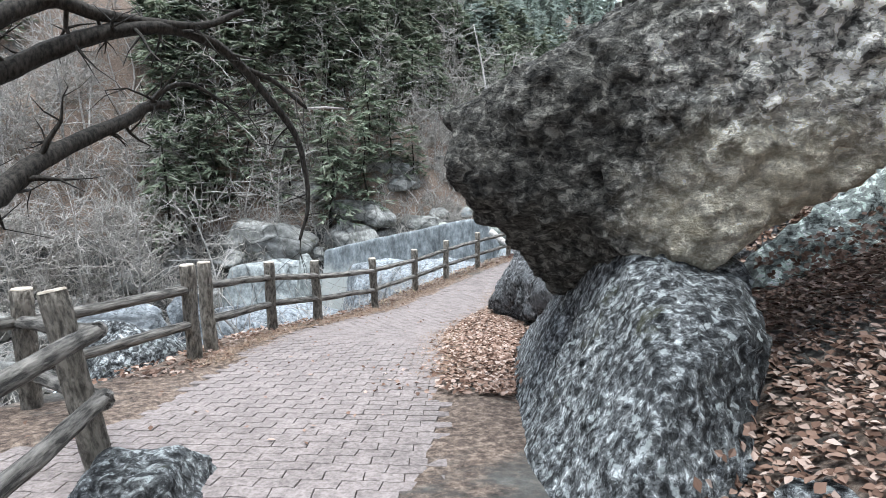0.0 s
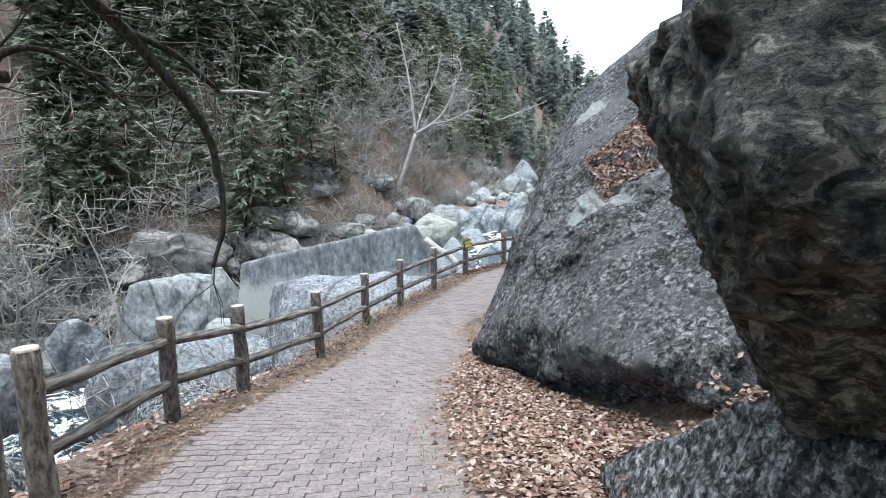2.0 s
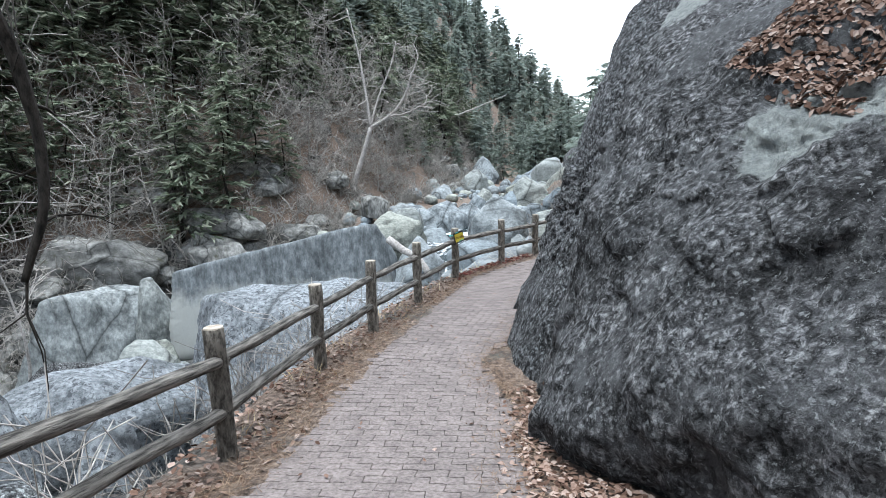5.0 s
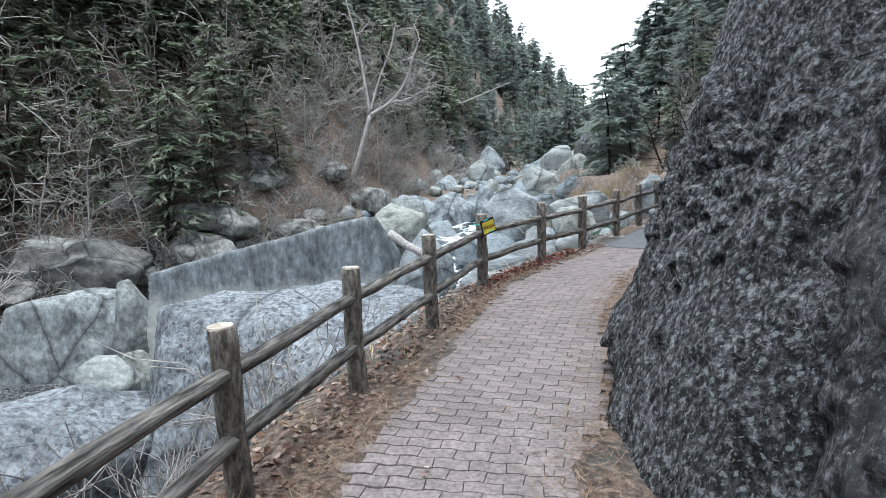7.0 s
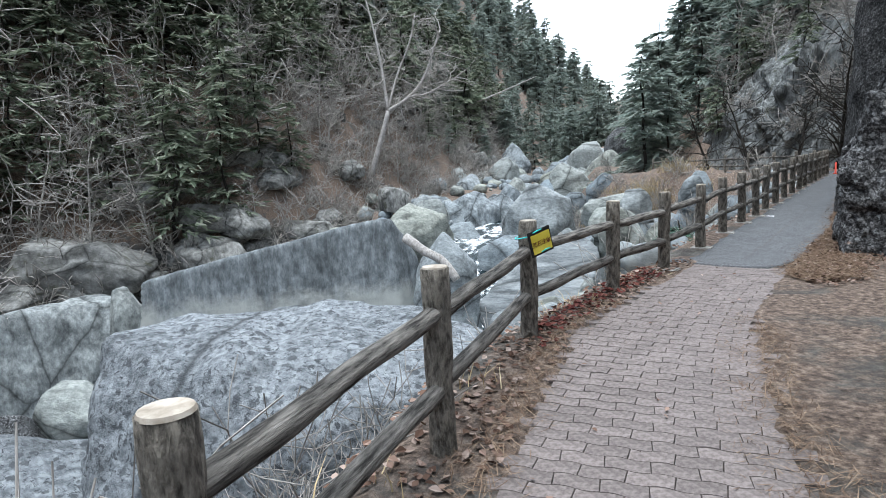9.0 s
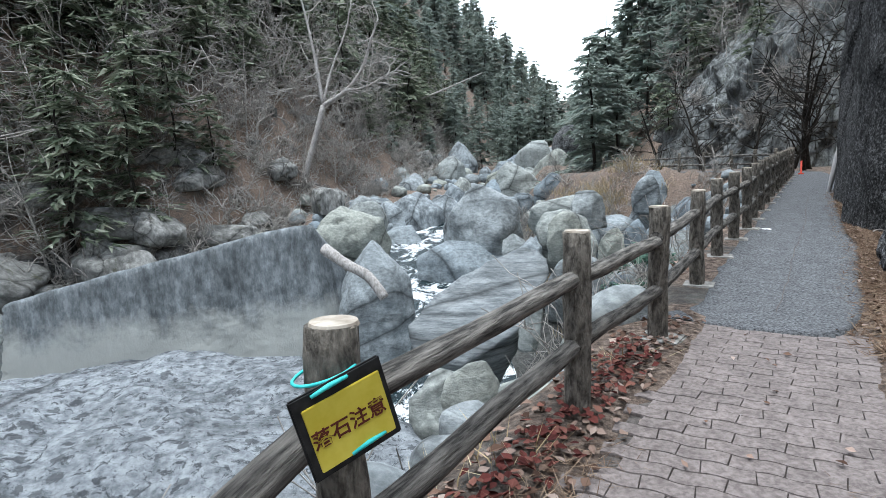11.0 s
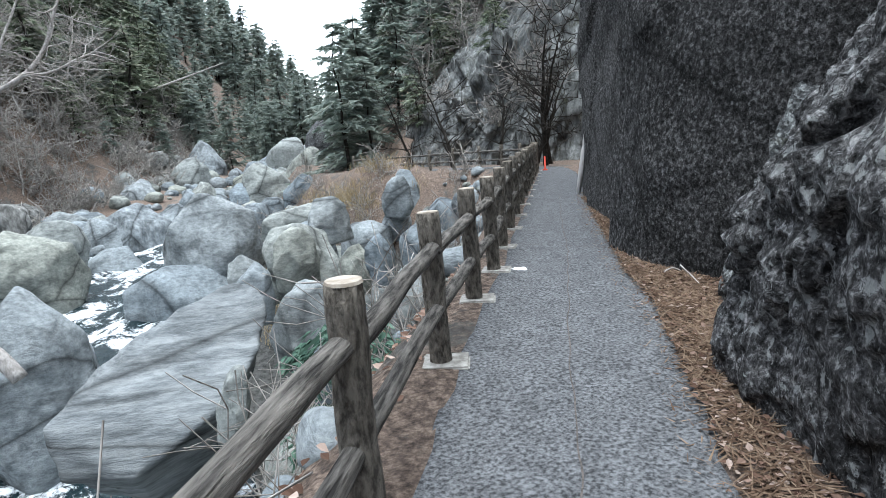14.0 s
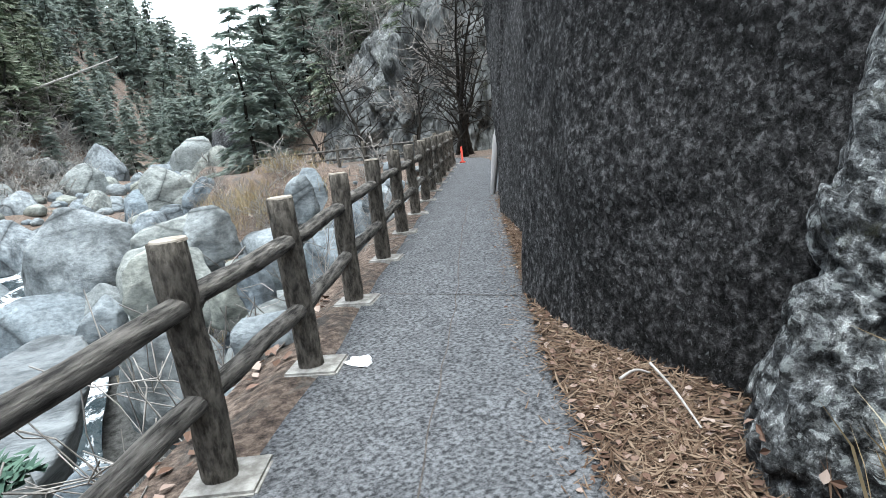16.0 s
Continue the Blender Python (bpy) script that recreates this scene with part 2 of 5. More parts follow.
ROCK_RIVER = rock_material("rock_river", (0.19, 0.21, 0.216), (0.27, 0.294, 0.3), (0.34, 0.366, 0.368), 5, 0.0, stain=0.42, bump=0.6, stretch=(1, 1, 1.8), crack=0.22, tint=0.3, streak=0.22)
ROCK_BAND = rock_material("rock_band", (0.12, 0.132, 0.138), (0.21, 0.228, 0.235), (0.28, 0.3, 0.303), 2.6, 0.0, stain=0.4, bump=0.7, stretch=(0.35, 0.5, 2.6), crack=0.25)
ROCK_SLAB = rock_material("rock_slab", (0.11, 0.122, 0.128), (0.17, 0.187, 0.195), (0.24, 0.26, 0.268), 4, 0.0, stain=0.35, bump=0.4, stretch=(1, 1, 0.5), tide=(3.6, (0.46, 0.47, 0.44)), streak=0.5)
ROCK_PALE = rock_material("rock_pale", (0.13, 0.144, 0.155), (0.23, 0.25, 0.266), (0.33, 0.355, 0.37), 7, 0.62, 4.0, (0.055, 0.06, 0.066), 0.4, 0.9, crack=0.25)
ROCK_HILL = rock_material("rock_hill", (0.14, 0.14, 0.13), (0.22, 0.22, 0.208), (0.32, 0.32, 0.305), 5, 0.0, stain=0.5, bump=1.0, moss=0.25, stretch=(1, 1, 0.5), crack=0.7, streak=0.4)
BARK_LOG = simple_material("log_bark", (0.085, 0.076, 0.064), (0.33, 0.3, 0.255), 34, 0.85, 1.0, 0.08, (1, 1, 0.4), 0.25)
RAIL_BARK = simple_material("rail_bark", (0.045, 0.042, 0.038), (0.31, 0.29, 0.26), 34, 0.85, 1.0, 0.06, (0.2, 1, 1), 0.25)
CUT_WOOD = simple_material("cut_end", (0.3, 0.255, 0.2), (0.5, 0.45, 0.38), 12, 0.8, 0.25, 0.01)
CONCRETE = simple_material("concrete", (0.22, 0.21, 0.19), (0.42, 0.41, 0.38), 14, 0.9, 0.5, 0.02, None, 0.2)
PAVER = simple_material("paver", (0.125, 0.105, 0.098), (0.228, 0.197, 0.186), 34, 0.85, 0.35, 0.01, None, 0.2)
PAVER_FIELD = simple_material("paver_field", (0.125, 0.105, 0.098), (0.228, 0.197, 0.186), 34, 0.85, 0.35, 0.01)
JOINT = simple_material("joint_sand", (0.06, 0.054, 0.05), (0.14, 0.124, 0.113), 30, 0.95, 0.4)
ASPHALT = simple_material("asphalt", (0.03, 0.0315, 0.034), (0.19, 0.197, 0.206), 44, 0.85, 0.9, 0.015)
ROCK_BLUE = rock_material("rock_blue", (0.15, 0.165, 0.172), (0.24, 0.262, 0.27), (0.33, 0.355, 0.36), 4, 0.0, stain=0.5, bump=0.6, stretch=(1, 1, 0.7), crack=0.3, tint=0.25, streak=0.3)
ROCK_CLIFF = rock_material("rock_cliff", (0.13, 0.137, 0.133), (0.22, 0.231, 0.227), (0.34, 0.354, 0.346), 2.2, 0.0, stain=0.6, bump=1.0, stretch=(1, 1, 0.6), moss=0.3, crack=0.45, streak=0.55, relief=0.2)
ROCK_GREEN = rock_material("rock_green", (0.26, 0.3, 0.275), (0.4, 0.445, 0.41), (0.5, 0.545, 0.5), 6, 0.0, stain=0.35, bump=0.8, crack=0.8, fleck=9)

# ---- the lie of the land ----
# posts of the log fence along the path, foot by foot
POSTS = [(-1.25, 0.1), (-1.01, 1.78), (-1.14, 2.27), (-1.37, 4.17), (-1.13, 5.28), (-0.77, 7.26), (-0.49, 9.6), (0.0, 11.0), (0.63, 12.6),
         (1.37, 14.46), (2.5, 15.88), (3.5, 17.03), (4.71, 18.68), (5.71, 19.99), (6.62, 21.1), (7.32, 21.88), (8.04, 22.82)]
POSTS += [(8.04 + 0.83 * k, 22.82 + 1.04 * k) for k in range(1, 11)]
EDGE = [(-2.6, -60), (-2.2, -12), (-1.4, -3)] + POSTS + [(17.4, 35.5), (17.6, 38.5), (16.6, 42), (15.2, 46), (14.6, 52), (17, 70), (24, 95), (40, 140), (70, 220), (75, 400)]
EDGE_T = [(y, x) for x, y in EDGE]
PATH_Z = [(-60, 1.6), (-10, 0.75), (-3.4, 0.55), (-0.8, 0.42), (2.3, 0.06), (4.2, -0.25), (5.3, -0.41), (7.3, -0.67), (9.6, -0.82), (12.6, -0.75),
          (16, -0.69), (18.7, -0.7), (21, -0.63), (23, -0.55), (27, -0.42), (33.2, -0.3), (40, -0.3), (48, -0.35), (60, -0.4), (90, 2), (150, 6), (400, 10)]
RIGHT_T = [(-60, 4.5), (-8, 4.0), (-2, 3.0), (0, 2.9), (2, 2.9), (4, 3.0), (6, 2.6), (8, 2.2), (11, 2.3), (13, 3.6), (16, 6.4), (18, 7.9), (20, 9.0),
           (24, 12.0), (28, 15.2), (33, 19.4), (36, 22), (38, 23.2), (42, 22.6), (48, 20.8), (56, 19.5), (75, 23), (95, 30), (140, 50), (220, 90), (400, 130)]
FAR_T = [(-60, -30), (0, -27), (20, -27), (30, -27), (38, -25), (46, -18), (52, -12), (58, -7), (70, 0), (80, 6), (100, 14), (120, 22), (150, 34), (200, 62), (400, 120)]
BED_Z = [(-60, -9), (0, -8.2), (20, -8.4), (33, -8.2), (42, -6.2), (55, -4.6), (70, -2.6), (90, -1), (150, 4), (400, 12)]


LEFT_W = [(-60, -0.3), (-2, -0.3), (-0.7, 0.55), (0, 0.9), (1.8, 0.4), (2.3, 0.35), (6, 0.35), (9, 0.5), (11, 0.45), (14, 0.35), (17, 0.3), (19, 0.12), (60, 0.1)]
RIGHT_W = [(-60, 2.6), (-3, 2.0), (-0.5, 1.85), (2.3, 1.5), (4, 1.2), (6, 1.25), (8, 1.5), (9.5, 1.35), (11, 2.0), (13, 2.6), (15, 3.6), (16.7, 5.0), (18.3, 6.25), (20, 7.7), (21, 8.35), (25.3, 11.6), (28, 13.9), (31.5, 16.6), (34, 18.2), (38, 19.2), (42, 18.6), (46, 17.2), (52, 16.4)]


def edge_line(y):
    return lerp(EDGE_T, y)


def path_z(y):
    return lerp(PATH_Z, y)


def land(x, y):
    """Height of the ground."""
    e, r, f, zp, zb = lerp(EDGE_T, y), lerp(RIGHT_T, y), lerp(FAR_T, y), path_z(y), lerp(BED_Z, y)
    n = noise.fractal((x * 0.11, y * 0.11, 3.1), 1.0, 2.1, 5)
    if x > r:
        d = x - r
        k = lerp(((-4, 0.5), (2.5, 0.5), (5, 1.1), (500, 1.25)), y)
        z = zp + min(d * k + max(0, d - (9 if y < 4 else 3.5)) * (1.25 - k), 70 + d * 0.1) + n * min(d * 0.35, 3.5) - 0.03
        return z
    if x > e - 0.28:
        a, b = e + lerp(LEFT_W, y), lerp(RIGHT_W, y)
        if x < a + 0.06 or x > b - 0.04:
            return zp + 0.012 + 0.02 * noise.noise((x * 2.3, y * 2.3, 0))
        return zp - 0.03 + 0.008 * noise.noise((x * 2, y * 2, 0))
    d = e - 0.28 - x
    bank = zp - 0.03 - d * 0.28 - max(0, d - 0.3) * 0.95
    zb -= 0.3 * max(0.0, -3 - x) * lerp(((0, 0.4), (20, 0.7), (30, 1), (48, 1), (60, 0)), y)
    low = max(zb, bank)
    bed = low + 0.35 * n * min(1, d)
    g = f - x
    if g > 0:
        up = min(g, 7) * 1.1 + max(0, g - 7) * 0.95
        up = min(up, 85 + g * 0.05)
        return max(bed, zb + 0.6) + up + n * min(0.5 + g * 0.16, 4.5)
    rise = max(0, 9 + g) * 0.12 + 1.5 * math.exp(-((x - 11.5) ** 2 + (y - 44) ** 2) / 18)
    return bed + rise


def steps(*parts):
    out = []
    for a, b, n in parts:
        out += [a + (b - a) * k / n for k in range(n)]
    return out + [parts[-1][1]]


gx = steps((-1500, -120, 8), (-120, -40, 32), (-40, -6, 60), (-6, 13, 92), (13, 40, 54), (40, 130, 34), (130, 1500, 8))
gy = steps((-1500, -60, 8), (-60, -6, 20), (-6, 26, 120), (26, 70, 80), (70, 200, 60), (200, 1500, 9))
gverts = [(x, y, land(x, y)) for y in gy for x in gx]
W = len(gx)
gfaces = [(j * W + i, j * W + i + 1, (j + 1) * W + i + 1, (j + 1) * W + i) for j in range(len(gy) - 1) for i in range(W - 1)]


def soil_material():
    m, nt, bsdf = nodes_of("soil_and_litter")
    p = coords(nt)
    steep = nt.nodes.new("ShaderNodeSeparateXYZ")
    nt.links.new(nt.nodes.new("ShaderNodeNewGeometry").outputs["Normal"], steep.inputs[0])
    litter = ramp(nt, tex_noise(nt, p, 16, 10, 0.75), [(0.36, (0.05, 0.04, 0.033)), (0.5, (0.18, 0.135, 0.108)), (0.64, (0.4, 0.315, 0.25))])
    stone = ramp(nt, tex_noise(nt, p, 2.6, 10, 0.75), [(0.32, (0.03, 0.03, 0.028)), (0.52, (0.11, 0.112, 0.105)), (0.72, (0.27, 0.28, 0.265))])
    where = ramp(nt, tex_noise(nt, p, 0.55, 8, 0.7, 0.5), [(0.52, 0.0), (0.6, 0.8)])
    colour = mix(nt, where, litter, stone)
    tall = nt.nodes.new("ShaderNodeSeparateXYZ")
    nt.links.new(p, tall.inputs[0])
    # bed gravel toned down: shade of the gaps between boulders is in its colour
    gravel = ramp(nt, tex_noise(nt, p, 5, 9, 0.7), [(0.35, (0.035, 0.035, 0.033)), (0.65, (0.15, 0.152, 0.145))])
    deep = ramp(nt, maths(nt, "ADD", maths(nt, "MULTIPLY", tall.outputs[2], -0.2), maths(nt, "MULTIPLY", tex_noise(nt, p, 0.5, 5), 0.5)), [(0.85, 0.0), (1.0, 1.0)])
    colour = mix(nt, deep, colour, gravel)
    nt.links.new(colour, bsdf.inputs["Base Color"])
    bsdf.inputs["Roughness"].default_value = 0.95
    bumped(nt, bsdf, tex_noise(nt, p, 9, 10, 0.75), 0.9, 0.12)
    return m


SOIL = soil_material()
ground = tagged(put("ground", mesh_of("ground", gverts, gfaces, True), SOIL), "brown leaf-strewn valley ground with steep rocky slopes", "ground", kind="structure")


# ---- rocks ----
def rock_mesh(name, corners, seed, sub=4, edge=16, rough=0.1, freq=0.8, ridged=0.0, strata=0.0, chunk=0.0, chunk_size=0.4, fine=0.0):
    """A rock: the solid spanned by its corners, with worn edges and an uneven surface."""
    bm = bmesh.new()
    for c in corners:
        bm.verts.new(c)
    hull = bmesh.ops.convex_hull(bm, input=bm.verts)
    bm.normal_update()
    mid = sum((Vector(c) for c in corners), Vector()) / len(corners)
    ns, ds = [], []
    for f in bm.faces:
        n = f.normal
        d = n.dot(f.calc_center_median() - mid)
        if d < 0:
            n, d = -n, -d
        if d > 1e-4:
            ns.append(tuple(n)), ds.append(d)
    bm.free()
    N, D = np.array(ns), np.array(ds)
    ext = np.ptp(np.array(corners), axis=0)
    bm = bmesh.new()
    bmesh.ops.create_icosphere(bm, subdivisions=sub, radius=1)
    U = np.array([tuple(v.co) for v in bm.verts]) * ext
    U /= np.linalg.norm(U, axis=1)[:, None]
    q = np.clip(U @ N.T / D, 1e-9, None)
    top = q.max(axis=1)
    r = 1 / (top * ((q / top[:, None]) ** edge).sum(axis=1) ** (1 / edge))
    size = float(ext.mean())
    base = Vector((mid.x, mid.y, min(c[2] for c in corners)))
    for v, u, k in zip(bm.verts, U, r):
        c = Vector(u) * float(k)
        s = c * freq + Vector((seed * 7.1, seed * 3.3, seed))
        h = noise.fractal(s, 0.9, 2.1, 6) * rough
        if ridged:
            h -= ridged * max(0.0, 0.25 - abs(noise.noise(s * 1.6))) * 4
        if strata:
            h += strata * noise.noise((s.x * 0.5, s.y * 0.5, s.z * 5))
        if chunk:
            q = c + Vector((noise.noise(s * 2), noise.noise(s * 2 + Vector((9, 0, 0))), noise.noise(s * 2 + Vector((0, 9, 0))))) * chunk_size * 0.35
            near, pts = noise.voronoi(q / chunk_size + Vector((seed, 0, seed)))
            soft = min(1.0, (near[1] - near[0]) * 4)
            h += chunk * soft * noise.noise(pts[0] * 3.7) * 1.6 - chunk * 0.25 * (1 - soft)
        if fine:
            h += fine * noise.fractal(c * 9 + Vector((seed, 1, 2)), 0.8, 2.2, 3)
        v.co = mid + c + Vector(u) * h - base
    me = bpy.data.meshes.new(name)
    bm.to_mesh(me)
    bm.free()
    me.polygons.foreach_set("use_smooth", [True] * len(me.polygons))
    return me, base


ROCKS = []


def rock(name, label, material, corners, seed, sub=4, group="", **more):
    me, base = rock_mesh(name, corners, seed, sub, **more)
    ob = put(name, me, material, at=base)
    ROCKS.append(ob)
    return tagged(ob, label, "rock" if "cliff" not in name else "cliff", group)


def block(x, y, z, sx, sy, sz, yaw=0, tilt=0, taper=0.75, skew=0.0, roll=0):
    """Corners of a boulder: its foot's middle, its size, its turn and how it narrows to the top."""
    m = pose(x, y, z, tilt, roll, yaw)
    out = []
    for k, (a, b) in enumerate(((-1, -1), (1, -1), (1, 1), (-1, 1))):
        out.append(tuple(m @ Vector((a * sx / 2 * 0.92, b * sy / 2 * 0.92, 0))))
        out.append(tuple(m @ Vector((a * sx / 2, b * sy / 2, sz * 0.45))))
        out.append(tuple(m @ Vector((a * sx / 2 * taper + skew * sx, b * sy / 2 * taper, sz * (1.0 if k % 2 else 0.92)))))
    return out


def lump(r, x, y, z, sx, sy, sz, yaw, taper):
    """Corners of a tumbled boulder: an uneven many-sided lump on a foot, with a crest to one side."""
    m = pose(x, y, z, r.uniform(-7, 7), r.uniform(-9, 9), yaw)
    out, lean = [], r.uniform(-0.16, 0.16)
    turn = r.uniform(0, 1)
    for level, wide, n in ((0.0, 0.9, 6), (0.42, 1.0, 7), (0.78, 0.5 + 0.5 * taper, 5), (1.0, 0.62 * taper, 3)):
        for k in range(n):
            w = 2 * math.pi * (k + turn + r.uniform(-0.3, 0.3)) / n
            q = wide * r.uniform(0.82, 1.12)
            out.append(tuple(m @ Vector((math.cos(w) * q * sx * 0.56 + lean * level * sx, math.sin(w) * q * sy * 0.56, sz * min(1.04, level + (r.uniform(-0.1, 0.1) if level else 0))))))
        turn += 0.4
    return out


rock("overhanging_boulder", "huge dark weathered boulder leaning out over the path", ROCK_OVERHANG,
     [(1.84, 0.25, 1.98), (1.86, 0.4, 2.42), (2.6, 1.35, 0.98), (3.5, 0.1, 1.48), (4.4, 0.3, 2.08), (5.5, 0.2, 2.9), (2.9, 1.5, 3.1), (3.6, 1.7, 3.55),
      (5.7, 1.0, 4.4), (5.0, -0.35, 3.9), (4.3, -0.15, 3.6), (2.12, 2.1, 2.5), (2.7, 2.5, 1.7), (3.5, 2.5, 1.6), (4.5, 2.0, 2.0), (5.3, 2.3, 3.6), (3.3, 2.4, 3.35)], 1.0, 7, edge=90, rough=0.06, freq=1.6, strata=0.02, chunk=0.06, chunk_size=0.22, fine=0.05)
rock("lichen_boulder", "grey boulder spotted with pale lichen beside the path", ROCK_LICHEN,
     [(2.3, -0.5, 0.1), (2.25, 1.75, 0.0), (2.15, 3.0, -0.35), (3.2, 3.0, -0.1), (3.75, 0.6, 0.2), (3.1, -1.25, 0.1), (2.6, -1.4, 0.2), (3.62, -0.35, 1.12), (3.42, -0.5, 1.27),
      (2.98, 0.85, 1.7), (3.2, 0.55, 1.68), (3.72, 0.62, 1.46), (2.8, 0.85, 1.05), (2.32, 1.45, 0.2), (2.2, 2.7, 0.15), (3.0, -0.95, 1.1)], 2.0, 7, edge=130, rough=0.03, freq=2.2, ridged=0.006, chunk=0.03, chunk_size=0.2, fine=0.02)
rock("path_boulder", "long grey boulder with a sloping face beside the path", ROCK_PATH,
     [(1.5, 7.1, -0.85), (2.8, 5.3, -0.6), (3.5, 4.3, -0.35), (1.75, 8.6, -0.9), (2.6, 9.3, -1.0), (4.2, 10.5, -1.0), (1.47, 7.0, -0.42), (2.05, 5.4, 0.3), (2.62, 4.1, 0.35),
      (2.5, 8.6, 1.72), (3.05, 9.3, 2.65), (3.75, 9.7, 3.35), (4.5, 10.0, 3.95), (2.95, 6.55, 1.58), (3.85, 6.5, 1.75), (4.6, 6.4, 1.85), (5.2, 8.6, 3.5), (5.6, 10.3, 4.9), (3.7, 4.6, 0.95), (4.4, 2.7, -0.1), (4.7, 2.9, 1.2), (5.6, 3.6, 1.8), (7, 6, 2.5), (7.5, 11, 5.6)],
     3.0, 7, edge=90, rough=0.13, freq=1.3, ridged=0.03, chunk=0.1, chunk_size=0.42, fine=0.035)
rock("crusted_boulder", "rough dark boulder crusted with grey lichen against the path", ROCK_CRUSTED,
     [(1.66, 8.7, -1.0), (1.62, 9.9, -1.0), (1.85, 9.7, -0.45), (2.1, 8.5, -0.5), (2.6, 8.6, 0.5), (2.1, 11.1, -1.0), (2.4, 11.6, -1.0), (3.4, 12.4, -1.0), (4.8, 12.2, -1.0), (2.05, 11.25, -0.5), (2.42, 11.35, 0.1), (2.7, 11.4, 0.8), (3.0, 11.3, 1.3), (3.3, 11.5, 2.2), (2.3, 9.2, -0.4), (2.6, 9.6, 0.15),
      (3.05, 9.9, 1.0), (3.35, 10.4, 1.7), (3.6, 10.8, 3.0), (3.7, 11.4, 3.6), (5.4, 11.8, 5.0), (5.6, 9.2, 4.2), (4.0, 8.8, 2.2)], 3.4, 7, edge=60, rough=0.12, freq=1.6, ridged=0.03, chunk=0.09, chunk_size=0.32, fine=0.045)
rock("dark_boulder", "dark wet-looking boulder with pale lichen patches by the path", ROCK_SPOTTED,
     [(6.0, 17.3, -1), (6.6, 18.3, -1), (7.0, 18.92, -1), (7.5, 19.3, -1), (8.2, 19.1, -1), (8.6, 17.5, -1), (7.3, 16.3, -1), (6.9, 18.85, 0.1), (7.16, 18.72, 0.6), (7.46, 18.62, 0.98), (8.1, 18.4, 1.9), (8.8, 18, 2.8),
      (6.15, 17.6, 0.6), (6.45, 17.5, 1.5), (7.0, 17.0, 2.6), (8.2, 16.6, 3.2)], 4.0, 7, edge=50, rough=0.13, freq=1.5, ridged=0.05, chunk=0.11, chunk_size=0.38, fine=0.03)
rock("foot_boulder", "dark layered rock at the foot of the boulder", ROCK_SPOTTED, block(6.75, 17.75, -0.95, 0.7, 1.5, 0.62, -32, taper=0.7), 4.5, 5, rough=0.06, freq=2.5, chunk=0.06, chunk_size=0.25)
rock("cliff_side_boulder", "pale crumbling rock beside the dark cliff", ROCK_LICHEN, [(7.9, 19.45, -1), (8.0, 19.72, -0.9), (8.4, 20.0, -0.9), (9.3, 19.8, -1), (9.2, 18.6, -1), (8.12, 19.66, -0.2), (8.38, 19.62, 0.1), (8.5, 19.65, 0.45), (8.68, 19.6, 0.95), (8.9, 19.6, 1.25), (9.4, 19.0, 1.3), (8.5, 19.1, 0.3)], 4.7, 6, edge=60, rough=0.1, freq=1.9, ridged=0.04, chunk=0.09, chunk_size=0.22, fine=0.03)
rock("cliff", "dark steep cliff face rising straight from the path", ROCK_DARK,
     [(8.55, 20.97, -1.2), (8.68, 20.6, -1.2), (8.55, 19.9, -1.2), (9.0, 22.0, -1.2), (12.5, 22.0, -1.2), (12, 17.8, -1.2), (8.9, 18.4, -1.2), (8.76, 21.02, 1.2), (9.2, 21.3, 5), (9.5, 21.6, 9), (13, 22.5, 12), (12.6, 17.8, 12), (9.7, 18.2, 8)], 5.0, 7, edge=110, rough=0.09, freq=1.0, ridged=0.012, chunk=0.045, chunk_size=0.6, fine=0.022)
rock("cliff", "dark smooth cliff slab set back behind the first face", ROCK_DARK,
     [(9.85, 22.75, -1.2), (11.15, 24.9, -1.2), (15, 24.5, -1.2), (14.5, 20.5, -1.2), (9.2, 21.6, -1.2), (10.4, 22.8, 1.5), (11.0, 22.9, 5), (12.1, 25.1, 2.3), (13.0, 25.6, 7), (13.3, 25.8, 11), (16, 24.5, 13), (15, 20.5, 13), (11.0, 21.5, 9)], 5.6, 6, edge=90, rough=0.12, freq=0.9, ridged=0.02, chunk=0.06, chunk_size=0.9, fine=0.03)
rock("cliff_buttress", "dark cliff buttress with a pale split edge above the path", ROCK_DARK,
     [(11.4, 25.1, -1.2), (13.4, 27.6, -1.2), (18.5, 27, -1.2), (15, 23, -1.2), (12.5, 25.4, 9), (14.5, 28.2, 13), (19, 27, 15), (15.8, 23, 13)], 6.0, 6, edge=50, rough=0.2, freq=0.7, ridged=0.03, chunk=0.15, chunk_size=1.2)
rock("valley_cliff", "pale grey fractured cliff above the far bend of the path", ROCK_CLIFF,
     [(18.6, 52, -5), (19.2, 47, -4.5), (20.9, 40.5, -4), (23.2, 37.2, -4), (30, 42, -4), (26, 58, -4), (20.4, 52, 2.8), (21.4, 47, 4.6), (23.6, 41.5, 7.2), (25.8, 38.6, 10.5), (31, 44, 15), (27, 58, 9)], 6.5, 7, edge=40, rough=0.7, freq=0.4, ridged=0.12, chunk=0.8, chunk_size=1.5, fine=0.12)
rock("entrance_boulder", "small lichen-covered boulder at the edge of the paving", ROCK_LICHEN, block(0.5, -1.0, 0.1, 0.75, 0.7, 0.55, 20, taper=0.6), 7.0, 5, rough=0.05, freq=3, chunk=0.03, chunk_size=0.2)
